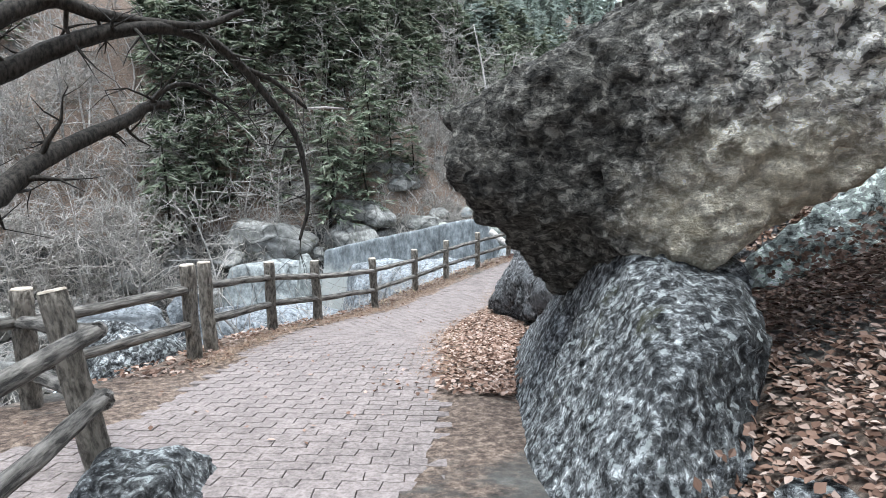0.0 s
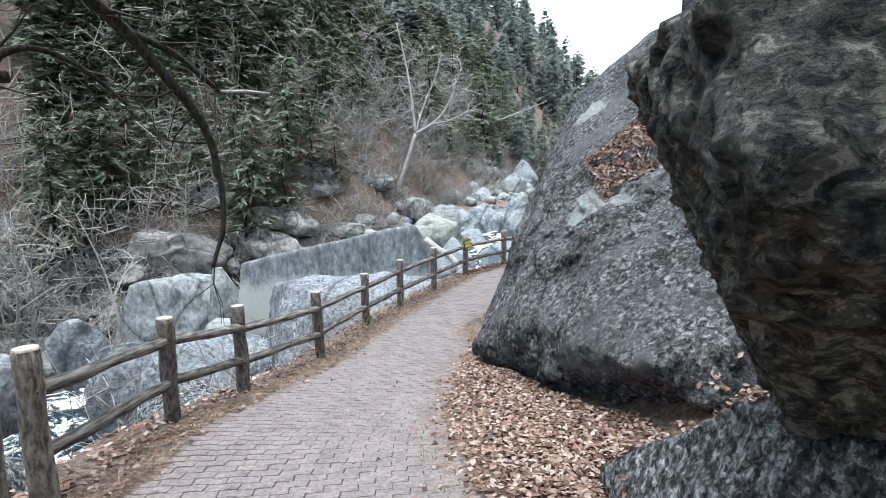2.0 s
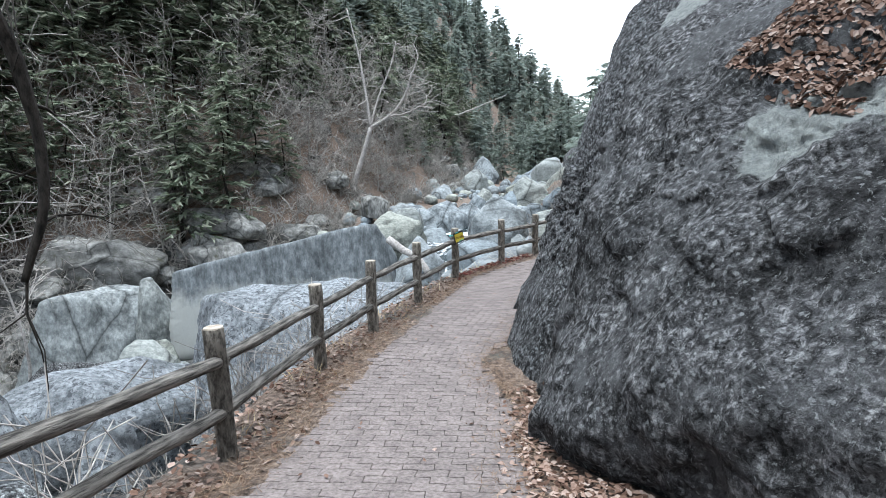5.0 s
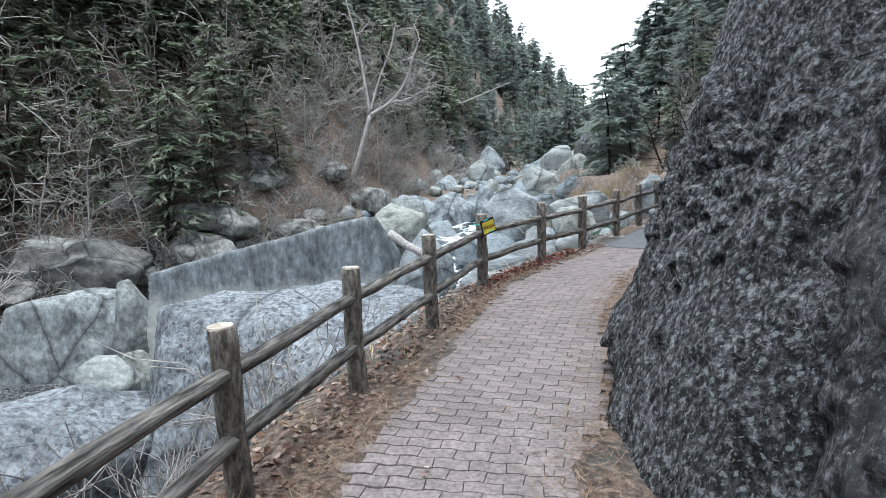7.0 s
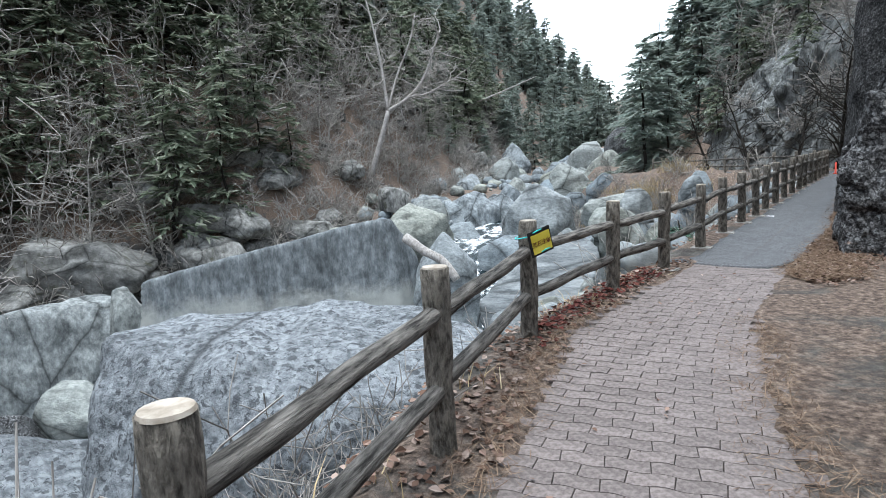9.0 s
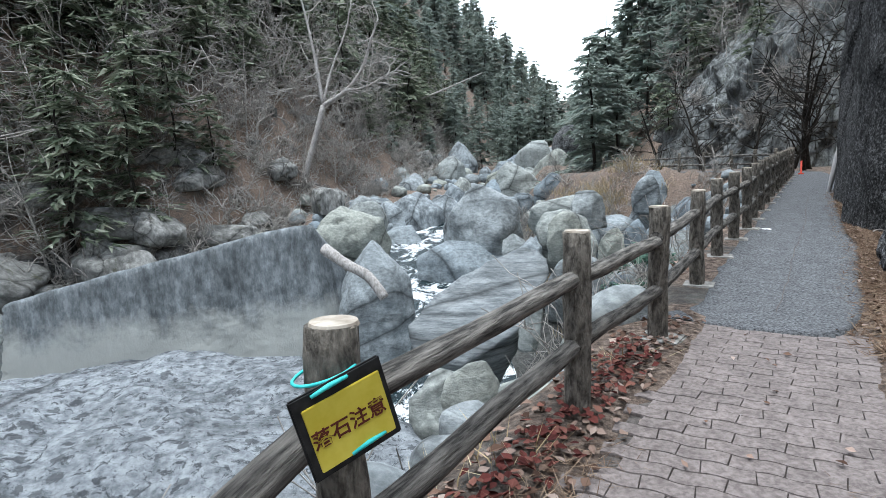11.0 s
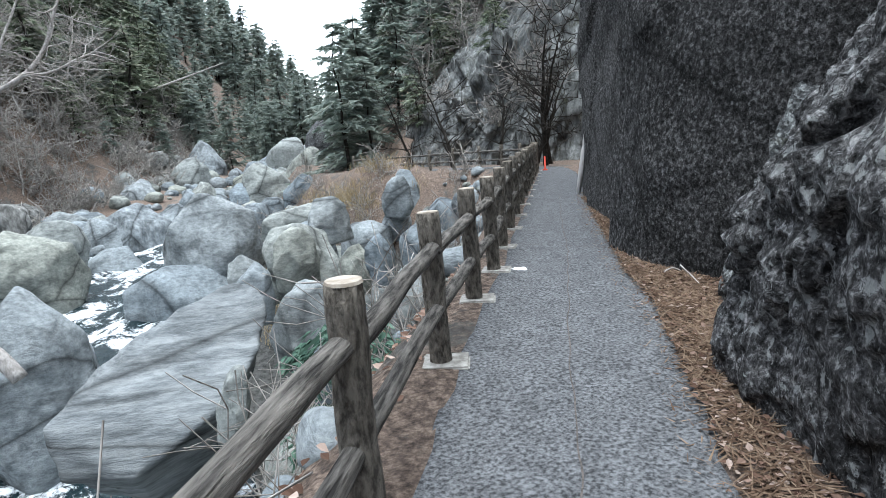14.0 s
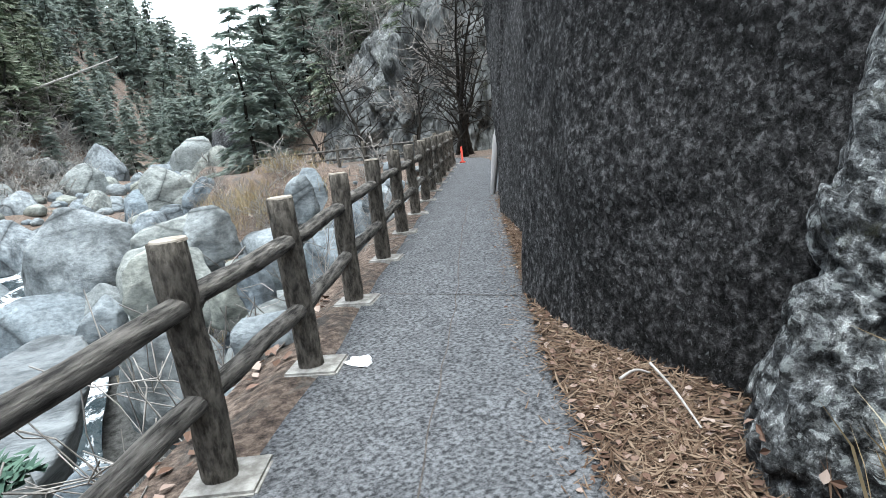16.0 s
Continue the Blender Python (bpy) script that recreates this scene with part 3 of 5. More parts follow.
rock("side_boulder", "blue-grey flat boulder half buried in fallen leaves", ROCK_LICHEN, [(3.3, -1.0, 0.2), (3.42, -0.98, 0.76), (4.7, 0.7, 0.72), (4.9, 0.75, 0.1), (5.4, -0.6, 0.85), (5.3, -0.9, 0.1), (4.3, -1.5, 0.92), (3.8, -1.8, 0.2)], 8.0, 6, edge=70, rough=0.05, freq=2, chunk=0.035, chunk_size=0.3, fine=0.015)
rock("upper_boulder", "pale green boulder under the overhanging rock", ROCK_GREEN, [(4.2, 2.0, 0.2), (4.25, 2.15, 1.15), (4.7, 2.25, 1.42), (5.5, 2.5, 2.1), (6.6, 2.4, 2.6), (5.3, 1.8, 1.0), (4.65, 1.75, 0.95), (6.4, 1.6, 1.5), (6.5, 1.5, 0.3), (5.0, 1.5, 0.3), (5.5, 3.5, 0.5)], 9.0, 6, edge=50, rough=0.08, freq=1.6, chunk=0.05, chunk_size=0.4, fine=0.02)

rock("striped_boulder", "big pale boulder with dark slanting bands", ROCK_BAND,
     [(1.75, 29.2, -3.9), (1.9, 28.9, -4.8), (3.2, 28.1, -4.85), (4.85, 28.3, -3.95), (5.8, 28.9, -3.1), (6.2, 30.0, -2.6), (6.2, 31.0, -2.2), (5.6, 30.7, -1.95), (4.8, 30.5, -2.15), (2.7, 30.4, -3.3), (2.2, 31.5, -5.5), (5.5, 31.5, -4.8), (3.6, 30.8, -7.2), (4.6, 31.2, -7.0)], 10, 6, edge=70, rough=0.07, freq=0.9, strata=0.07, chunk=0.05, chunk_size=0.9, fine=0.02)
# boulders in the river bed
rock("river_slab", "huge flat-sided grey slab of rock lying in the river", ROCK_SLAB,
     [(-13.2, 34.2, -8.5), (-12.9, 34.6, -3.5), (-1.4, 36.0, -8.5), (-1.75, 36.9, -1.45), (-3.2, 36.7, -1.55), (-0.6, 37.8, -3.6), (-0.5, 38.6, -8.5), (-2.2, 40, -1.9), (-12.6, 38.4, -4.2), (-13, 40, -8.5), (-1.5, 41, -8.5)], 11, 6, edge=90, rough=0.08, freq=0.6, fine=0.02)
LICHEN_RIVER = [(-6.9, 19.8, -8), (-6.3, 21.2, -2.3), (-5.1, 18.9, -1.6), (-4.2, 22.5, -2.3), (-1.4, 21.9, -1.95), (0.2, 21.7, -2.0), (1.6, 19.6, -2.2), (1.95, 18.5, -2.3), (-1.0, 16.9, -2.6), (-4.8, 17.2, -4.5), (-6, 17.8, -8), (1.0, 16.6, -8), (2.4, 20, -8), (-1, 23.5, -8), (-5.5, 23, -8)]
rock("river_boulder", "large pale river boulder mottled with dark lichen", ROCK_PALE, LICHEN_RIVER, 12, 6, edge=40, rough=0.14, freq=0.9, chunk=0.06, chunk_size=0.9, fine=0.03)
RIVER = [  # foot's middle, size, turn, narrowing, kind of stone
    (0.9, 35.3, -7.4, 3.3, 2.9, 5.1, 18, 0.5, "R"),
    (1.6, 53.2, -7.2, 4.2, 3.8, 3.8, 7, 0.6, "R"),
    (0.3, 59.5, -5.5, 5.6, 3.9, 3.6, -6, 0.65, "R"),
    (-1.4, 47.1, -5.1, 4.6, 3.7, 3.6, 16, 0.5, "R"),
    (5.4, 43.9, -7.5, 5.4, 3.8, 3.9, -13, 0.85, "R"),
    (6.6, 45.8, -5.2, 4.7, 3.8, 4.6, -18, 0.4, "R"),
    (8.3, 34.5, -3.6, 2.2, 1.8, 2.5, -5, 0.75, "R"),
    (9.5, 39.0, -2.5, 2.8, 1.7, 1.6, -15, 0.9, "R"),
    (7.5, 31.3, -4.8, 2.2, 1.8, 2.5, -31, 0.6, "R"),
    (9.1, 32.3, -3.2, 1.0, 0.9, 1.4, 1, 0.6, "R"),
    (9.4, 30.6, -2.7, 0.7, 0.7, 1.4, -27, 0.6, "R"),
    (14.0, 67.0, -4.0, 5.2, 4.0, 4.7, 20, 0.6, "R"),
    (16.9, 68.5, -3.5, 4.8, 4.0, 5.3, -15, 0.5, "B"),
    (11.6, 66.0, -4.3, 3.8, 3.2, 3.4, 40, 0.7, "R"),
    (19.6, 70.0, -1.5, 4.4, 3.4, 5.2, 10, 0.7, "D"),
    (-1.6, 27.5, -8.1, 3.2, 2.6, 2.6, 15, 0.7, "R"),
    (0.7, 26.2, -7.7, 2.6, 2.2, 2.4, 60, 0.7, "B"),
    (-0.4, 30.4, -8.1, 3.0, 2.6, 2.8, 110, 0.6, "R"),
    (2.6, 25.0, -6.0, 2.0, 1.8, 2.1, 30, 0.7, "R"),
    (-3.8, 26.2, -8.3, 2.6, 2.2, 2.0, 80, 0.7, "B"),
    (14.8, 41.4, -3.6, 2.0, 1.8, 3.4, -9, 0.5, "R"),
    (14.4, 77.4, -4.0, 5.6, 5.0, 4.7, -10, 0.75, "R"),
    (18.2, 81.3, -3.9, 6.9, 6.2, 6.3, -0, 0.7, "R"),
    (17.9, 74.8, -3.3, 3.5, 3.1, 3.7, -31, 0.6, "R"),
    (-4.0, 64.9, -3.6, 3.8, 3.0, 2.7, 9, 0.7, "H"),
    (6.2, 63.1, -4.5, 4.5, 2.7, 2.1, 1, 0.8, "R"),
    (7.5, 36.7, -4.1, 0.8, 0.7, 1.4, -7, 0.6, "R"),
    (6.8, 38.0, -3.7, 1.1, 1.0, 1.2, 15, 0.6, "R"),
    (4.9, 27.5, -4.3, 0.6, 0.6, 1.4, 5, 0.6, "R"),
    (-20.0, 38.7, -11.9, 8.0, 4.0, 7.3, 37, 0.85, "B"),
    (-15.5, 38.3, -9.0, 2.0, 1.4, 4.4, 26, 0.8, "B"),
    (-12.0, 24.1, -9.5, 4.4, 3.5, 4.3, 19, 0.8, "D"),
    (-12.7, 32.7, -8.8, 1.7, 1.5, 2.1, 26, 0.6, "R"),
    (-12.5, 30.5, -8.1, 1.4, 1.2, 1.5, 37, 0.6, "R"),
    (-8.7, 18.2, -6.5, 6.4, 4.5, 3.0, 32, 0.75, "P"),
    (-4.5, 12.2, -4.4, 1.3, 1.0, 1.9, 45, 0.7, "P"),
    (-3.4, 8.1, -2.5, 1.6, 1.3, 1.1, 22, 0.7, "L"),
    (-2.8, 3.0, -1.6, 1.5, 1.2, 1.8, 52, 0.7, "L"),
    (-7.8, 9.0, -2.8, 2.2, 1.8, 1.6, 29, 0.7, "P"),
    (-2.7, 2.9, -1.3, 1.4, 1.0, 1.4, 53, 0.7, "L"),
    (-7.4, 13.6, -4.7, 1.8, 1.2, 2.3, 30, 0.8, "P"),
    (-13.2, 20.2, -5.9, 2.1, 1.7, 2.5, 43, 0.7, "P"),
    (2.3, 18.8, -2.4, 0.7, 0.6, 1.0, 4, 0.6, "R"),
    (6.0, 24.1, -2.7, 0.7, 0.6, 1.1, -21, 0.6, "R"),
    (-10.1, 25.5, -6.4, 2.0, 1.8, 1.7, 3, 0.6, "R"),
    (12.8, 70.5, -3.4, 4.0, 3.6, 3.4, -11, 0.7, "R"),
    (8.9, 38.2, -4.3, 2.5, 2.0, 2.7, -2, 0.7, "R"),
    (6.5, 34.1, -4.0, 1.2, 1.1, 1.8, -22, 0.6, "R"),
    (9.8, 36.8, -2.4, 1.6, 1.3, 1.7, 1, 0.7, "R"),
    (7.7, 33.4, -3.0, 1.4, 1.1, 1.8, 24, 0.65, "R"),
    (13.7, 39.9, -2.1, 1.3, 1.0, 1.8, -19, 0.6, "R"),
    (-3.5, 59.3, -2.8, 2.6, 2.0, 2.3, 5, 0.7, "H"),
    (-0.4, 51.5, -4.2, 3.0, 2.4, 2.9, 9, 0.6, "R"),
]
KINDS = {"R": (ROCK_RIVER, "smooth pale grey boulder in the river bed"), "H": (ROCK_HILL, "weathered grey boulder at the foot of the slope"),
         "B": (ROCK_BLUE, "large grey-blue block of rock on the far bank"), "D": (ROCK_PATH, "dark grey rounded boulder below the fence"),
         "P": (ROCK_PALE, "pale boulder mottled with dark lichen below the fence"), "L": (ROCK_LICHEN, "mossy lichen-spotted boulder below the fence")}
for k, (x, y, z, sx, sy, sz, yaw, taper, kind) in enumerate(RIVER):
    big = max(sx, sz)
    stone, words = KINDS[kind]
    rock("river_boulder", words, stone, lump(rnd, x, y, z, sx, sy, sz, yaw, taper), 20 + k,
         5, "river boulders", edge=60, rough=0.025 * big, freq=1.9 / big + 0.2, chunk=0.025 * big, chunk_size=0.4 * big)
bank = random.Random(31)
for k in range(26):
    y = bank.uniform(25, 62)
    x = edge_line(y) - bank.uniform(1.2, 7.0)
    s = bank.uniform(0.7, 2.3)
    rock("river_boulder", "pale grey boulder on the bank below the path", ROCK_BLUE if k % 3 == 1 else ROCK_RIVER, lump(bank, x, y, land(x, y) - 0.4 * s, s * 1.3, s, s * 1.2, bank.uniform(0, 180), bank.uniform(0.5, 0.8)),
         400 + k, 4, "river boulders", edge=60, rough=0.03 * s, freq=1.6 / s, chunk=0.03 * s, chunk_size=0.4 * s)
head = random.Random(37)
for k in range(30):
    y = head.uniform(57, 92)
    x = head.uniform(lerp(FAR_T, y) + 1.0, edge_line(y) - 1.0)
    s = head.uniform(1.2, 4.6)
    rock("river_boulder", "pale tumbled boulder at the head of the rapids", ROCK_BLUE if k % 2 else ROCK_RIVER, lump(head, x, y, land(x, y) - 0.45 * s, s * 1.25, s, s * head.uniform(0.9, 1.3), head.uniform(0, 180), head.uniform(0.35, 0.6)),
         500 + k, 4, "river boulders", edge=60, rough=0.03 * s, freq=1.6 / s, chunk=0.03 * s, chunk_size=0.4 * s)
STREAM_X = [(33, 1.8), (37, 1.9), (43, 2.9), (49, 4.3), (55, 3.4), (60, 6.5), (70, 11.5)]
# loose stones of the river bed
STONES = [rock_mesh("stone", lump(random.Random(90 + k), 0, 0, 0, 0.9, 0.75, 0.6, 0, 0.65), 80 + k, 3, edge=40, rough=0.04, freq=2.2)[0] for k in range(5)]
sr = random.Random(12)
count = 0
while count < 260:
    y = sr.uniform(16, 82)
    x = sr.uniform(lerp(FAR_T, y) - 1, edge_line(y) - 1.5)
    if land(x, y) > lerp(BED_Z, y) + 3.6 or (38 < y < 62 and abs(x - lerp(STREAM_X, y)) < 2.6):
        continue
    s = sr.uniform(0.4, 2.2)
    st = put("river_stone", STONES[count % 5], ROCK_RIVER, at=pose(x, y, land(x, y) - 0.12 * s, 0, 0, sr.uniform(0, 360)) @ Matrix.Diagonal((s * sr.uniform(0.8, 1.4), s, s * sr.uniform(0.7, 1.2), 1)))
    tagged(st, "smooth grey stone in the river bed", "rock", "river stones")
    count += 1

# rubble on the bank below the fence
rb = random.Random(57)
for k in range(150):
    y = rb.uniform(15, 40)
    x = edge_line(y) - 0.6 - abs(rb.gauss(0, 1.6))
    q = rb.uniform(0.18, 0.7)
    st = put("bank_stone", STONES[k % 5], ROCK_BLUE if k % 3 else ROCK_RIVER, at=pose(x, y, land(x, y) - 0.14 * q, rb.uniform(-15, 15), rb.uniform(-15, 15), rb.uniform(0, 360)) @ Matrix.Diagonal((q * rb.uniform(0.8, 1.4), q, q * rb.uniform(0.7, 1.1), 1)))
    tagged(st, "grey angular stone on the bank below the fence", "rock", "stones on the bank")

# ---- paved path ----
edge_x = edge_line


def path_sides(y):
    return edge_x(y) + lerp(LEFT_W, y), lerp(RIGHT_W, y)


def asphalt_edge(x):
    """Where the asphalt meets the pavers."""
    return 17.36 - 0.95 * min(max(x - 3.95, -0.6), 0.55) - 0.3 * max(0.0, x - 4.5) + 0.04 * noise.noise((x * 4, 2.0, 7.0))


def strip(y0, y1, step, lift, across=6, inset=0.0, wear=0.0):
    """A band of the path between two stations, as a closed sheet with a thickness."""
    ys = np.arange(y0, y1 + step * 0.5, step)
    v, f = [], []
    for y in ys:
        a, b = path_sides(float(y))
        a, b = a + inset, b - inset
        for k in range(across + 1):
            u = k / across
            ww = wear * noise.noise((y * 1.7, u * 9, 4)) if k in (0, across) else 0
            v.append((a + (b - a) * u + ww, float(y), path_z(float(y)) + lift))
    m = across + 1
    for j in range(len(ys) - 1):
        for k in range(across):
            f.append((j * m + k, j * m + k + 1, (j + 1) * m + k + 1, (j + 1) * m + k))
    n = len(v)
    v += [(x, y, z - 0.12) for x, y, z in v]
    for j in range(len(ys) - 1):
        f.append((j * m, (j + 1) * m, (j + 1) * m + n, j * m + n))
        f.append((j * m + across, j * m + across + n, (j + 1) * m + across + n, (j + 1) * m + across))
    for k in range(across):
        f.append((k, k + n, k + 1 + n, k + 1))
        o = (len(ys) - 1) * m
        f.append((o + k, o + k + 1, o + k + 1 + n, o + k + n))
    return v, f


v, f = strip(-12, 17.7, 0.3, -0.014)
pavement = tagged(put("pavement", mesh_of("pavement", v, f), JOINT), "reddish grey wavy interlocking pavers along the path", "pavement", kind="structure")
v, f = strip(16.4, 52, 0.2, 0.012, 14, 0.0, 0.05)
v = [(x, max(y, y + (asphalt_edge(x) - 16.4) * (1 - (y - 16.4) / 1.6)) if y < 18 else y, z) for x, y, z in v]
road = tagged(put("asphalt_path", mesh_of("asphalt_path", v, f, True), ASPHALT), "grey worn asphalt footpath along the fence", "path", kind="structure")


def seam(name, words, pts, wide):
    """A worn joint in the asphalt: a thin dark band that wanders a little."""
    line_pts = []
    for a, b in zip(pts, pts[1:]):
        n = max(2, int(math.dist(a, b) / 0.08))
        line_pts += [(a[0] + (b[0] - a[0]) * k / n, a[1] + (b[1] - a[1]) * k / n) for k in range(n)]
    v, f = [], []
    for i, (x, y) in enumerate(line_pts):
        a, b = line_pts[max(i - 1, 0)], line_pts[min(i + 1, len(line_pts) - 1)]
        d = Vector((b[1] - a[1], a[0] - b[0], 0)).normalized()
        c = Vector((x, y, path_z(y) + 0.0165)) + d * 0.02 * noise.noise((x * 3, y * 3, 8))
        w = wide * (0.7 + 0.6 * abs(noise.noise((x * 9, y * 9, 1))))
        v += [tuple(c - d * w), tuple(c + d * w)]
        if i:
            f.append((2 * i - 2, 2 * i - 1, 2 * i + 1, 2 * i))
    return tagged(put(name, mesh_of(name, v, f), JOINT), words, "seam", kind="structure")


seam("asphalt_seam", "dark worn seam running along the asphalt", [(4.75, 17.45), (5.91, 18.89), (6.49, 19.65), (7.44, 20.8), (8.5, 22.1), (10.1, 24.2), (12.0, 26.6)], 0.005)
seam("asphalt_seam", "dark joint across the asphalt", [(7.85, 23.0), (8.25, 22.83), (8.91, 21.98), (9.2, 21.75)], 0.006)

# ---- log fence ----
def log_mesh(name, length, radius, seed, along="z", sag=0.0, knots=14):
    v, f = [], []
    n = knots
    pts, rad = [], []
    for i in range(n + 1):
        u = i / n
        off = 0.012 * noise.noise((seed, u * 3, 1.7)), 0.012 * noise.noise((seed + 9, u * 3, 0.3))
        pts.append((off[0], off[1], u * length) if along == "z" else (u * length, off[0], off[1] - sag * math.sin(math.pi * u)))
        rad.append(radius * (1 + 0.05 * noise.noise((seed, u * 6, 5))) * (0.97 if along == "z" and i == n else 1))
    tube(v, f, pts, rad, 14, True, 0.12, seed)
    return mesh_of(name, v, f, False)


def smooth_sides(me):
    me.polygons.foreach_set("use_smooth", [len(p.vertices) == 4 for p in me.polygons])
    return me


POST_MESH = [smooth_sides(log_mesh("post", 1.25, 0.074, 3.1 * k)) for k in range(5)]
RAIL_MESH = [smooth_sides(log_mesh("rail", 1.0, 0.047, 20 + 2.3 * k, "x")) for k in range(5)]


def disc_mesh(name, r, h, seed):
    bm = bmesh.new()
    bmesh.ops.create_cone(bm, cap_ends=True, segments=18, radius1=r, radius2=r * 0.93, depth=h)
    for w in bm.verts:
        w.co.x *= 1 + 0.05 * noise.noise((w.co.x * 9, w.co.y * 9, seed))
    me = bpy.data.meshes.new(name)
    bm.to_mesh(me)
    bm.free()
    return me


CUT_MESH = disc_mesh("cut_face", 0.07, 0.012, 2)


def footing_mesh():
    bm = bmesh.new()
    bmesh.ops.create_cube(bm, size=1)
    for w in bm.verts:
        w.co = Vector((w.co.x * 0.34, w.co.y * 0.3, w.co.z * 0.2)) * (1.0 if w.co.z < 0 else 0.93)
    bmesh.ops.bevel(bm, geom=list(bm.edges), offset=0.012, segments=2, affect="EDGES")
    me = bpy.data.meshes.new("footing")
    bm.to_mesh(me)
    bm.free()
    return me


FOOTING = footing_mesh()
fence = tagged(new("log_fence"), "weathered log fence with two rails along the path edge", "fence")
fence_no = 0


def fence_post(x, y, z, lean=(0, 0), foot=False, height=1.0):
    global fence_no
    fence_no += 1
    p = put("post", POST_MESH[fence_no % 5], BARK_LOG, fence, pose(x, y, z - 0.25 + (height - 1.0), lean[0], lean[1], 0) @ pose(0, 0, 0, 0, 0, 67 * fence_no))
    put("cut_face", CUT_MESH, CUT_WOOD, p, Matrix.Translation((0, 0, 1.252)))
    if foot:
        put("footing", FOOTING, CONCRETE, fence, pose(x + 0.02, y - 0.02, z - 0.07, 0, 0, -38 + 7 * math.sin(fence_no)))
    return x, y, z


def fence_rail(a, b, ha, hb, ext=0.05):
    global fence_no
    fence_no += 1
    p, q = Vector((a[0], a[1], a[2] + ha)), Vector((b[0], b[1], b[2] + hb))
    d = q - p
    turn = d.to_track_quat("X", "Z").to_matrix().to_4x4()
    put("rail", RAIL_MESH[fence_no % 5], RAIL_BARK, fence, Matrix.Translation(p - d.normalized() * ext) @ turn @ Matrix.Diagonal((d.length + 2 * ext, 1, 1, 1)))


line = []
for k, (x, y) in enumerate(POSTS):
    line.append(fence_post(x, y, path_z(y) + (0.0 if y > 1 else -0.1), (rnd.uniform(-1.5, 1.5), rnd.uniform(-1.5, 1.5)), y > 16.5))
for a, b in zip(line, line[1:]):
    if (a[1], b[1]) == (1.78, 2.27):
        continue
    fence_rail(a, b, 0.76 + rnd.uniform(-0.02, 0.02), 0.76 + rnd.uniform(-0.02, 0.02))
    fence_rail(a, b, 0.38 + rnd.uniform(-0.02, 0.02), 0.38 + rnd.uniform(-0.02, 0.02))
corner = fence_post(0.13, -0.75, 0.44, (0, -11))
near = fence_post(0.62, -2.05, 0.5)
back_post = fence_post(-1.75, -1.4, 0.3)
for a, b in ((corner, line[0]), (corner, near), (line[0], back_post)):
    fence_rail(a, b, 0.76, 0.76)
    fence_rail(a, b, 0.38, 0.38)
far_line = [fence_post(x, y, path_z(y)) for x, y in ((17.2, 34.6), (17.6, 36), (17.7, 37.5), (17.5, 39), (17.0, 40.5), (16.5, 42), (16.0, 43.5), (15.5, 45), (15.0, 46.5), (14.7, 48))]
for a, b in zip([line[-1]] + far_line, far_line):
    fence_rail(a, b, 0.76, 0.76)
    fence_rail(a, b, 0.38, 0.38)

# ---- river ----
def water_material():
    m, nt, bsdf = nodes_of("river_water")
    p = coords(nt)
    foam = ramp(nt, tex_noise(nt, p, 0.6, 10, 0.78, 0.5), [(0.5, 0.0), (0.57, 1.0)])
    colour = mix(nt, foam, (0.01, 0.022, 0.026), (0.82, 0.87, 0.9))
    nt.links.new(colour, bsdf.inputs["Base Color"])
    nt.links.new(ramp(nt, foam, [(0.0, 0.08), (1.0, 0.6)]), bsdf.inputs["Roughness"])
    bumped(nt, bsdf, tex_noise(nt, p, 3.5, 6, 0.6, 1.0), 0.6, 0.15)
    return m


STREAM = [(16, 84, -1.6), (11.5, 70, -2.9), (6.5, 60, -3.7), (3.9, 55, -4.2), (3.9, 49, -4.8), (2.9, 43, -5.4), (1.9, 37, -6.7), (1.8, 33, -7.3), (1.0, 28, -7.8), (-3, 26, -8.2), (-8, 26, -8.4), (-13, 29, -8.6), (-17, 22, -8.7), (-19, 5, -8.9), (-21, -25, -9.3)]


def stream_mesh():
    v, f = [], []
    pts = [Vector(p) for p in STREAM]
    dense = []
    for a, b in zip(pts, pts[1:]):
        n = max(2, int((b - a).length / 0.4))
        dense += [a.lerp(b, k / n) for k in range(n)]
    for i, c in enumerate(dense):
        d = (dense[min(i + 1, len(dense) - 1)] - dense[max(i - 1, 0)]).normalized()
        s = Vector((d.y, -d.x, 0)).normalized()
        for k in range(17):
            w = (k / 16 - 0.5) * 8.0
            q = c + s * w
            v.append((q.x, q.y, c.z + 0.14 * noise.noise(q * 1.1) + 0.07 * noise.noise(q * 2.7)))
        if i:
            o = (i - 1) * 17
            f += [(o + k, o + 17 + k, o + 18 + k, o + k + 1) for k in range(16)]
    return mesh_of("water", v, f, True)


tagged(put("water", stream_mesh(), water_material()), "fast shallow river with white foam between boulders", "water", kind="structure")

# ---- trees ----
BARK_DARK = simple_material("bark_dark", (0.01, 0.009, 0.0075), (0.05, 0.044, 0.037), 20, 0.9, 0.8, 0.03, (1, 1, 0.4))
BARK_PALE = simple_material("bark_pale", (0.3, 0.28, 0.26), (0.55, 0.52, 0.49), 14, 0.9, 0.5, 0.02, (1, 1, 0.5))
BARK_GREY = simple_material("bark_grey", (0.24, 0.225, 0.205), (0.52, 0.49, 0.455), 12, 0.9, 0.5, 0.02, (1, 1, 0.5), 0.4)
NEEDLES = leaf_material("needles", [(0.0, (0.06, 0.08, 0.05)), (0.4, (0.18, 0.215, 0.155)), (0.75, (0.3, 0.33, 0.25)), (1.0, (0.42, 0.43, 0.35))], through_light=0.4)
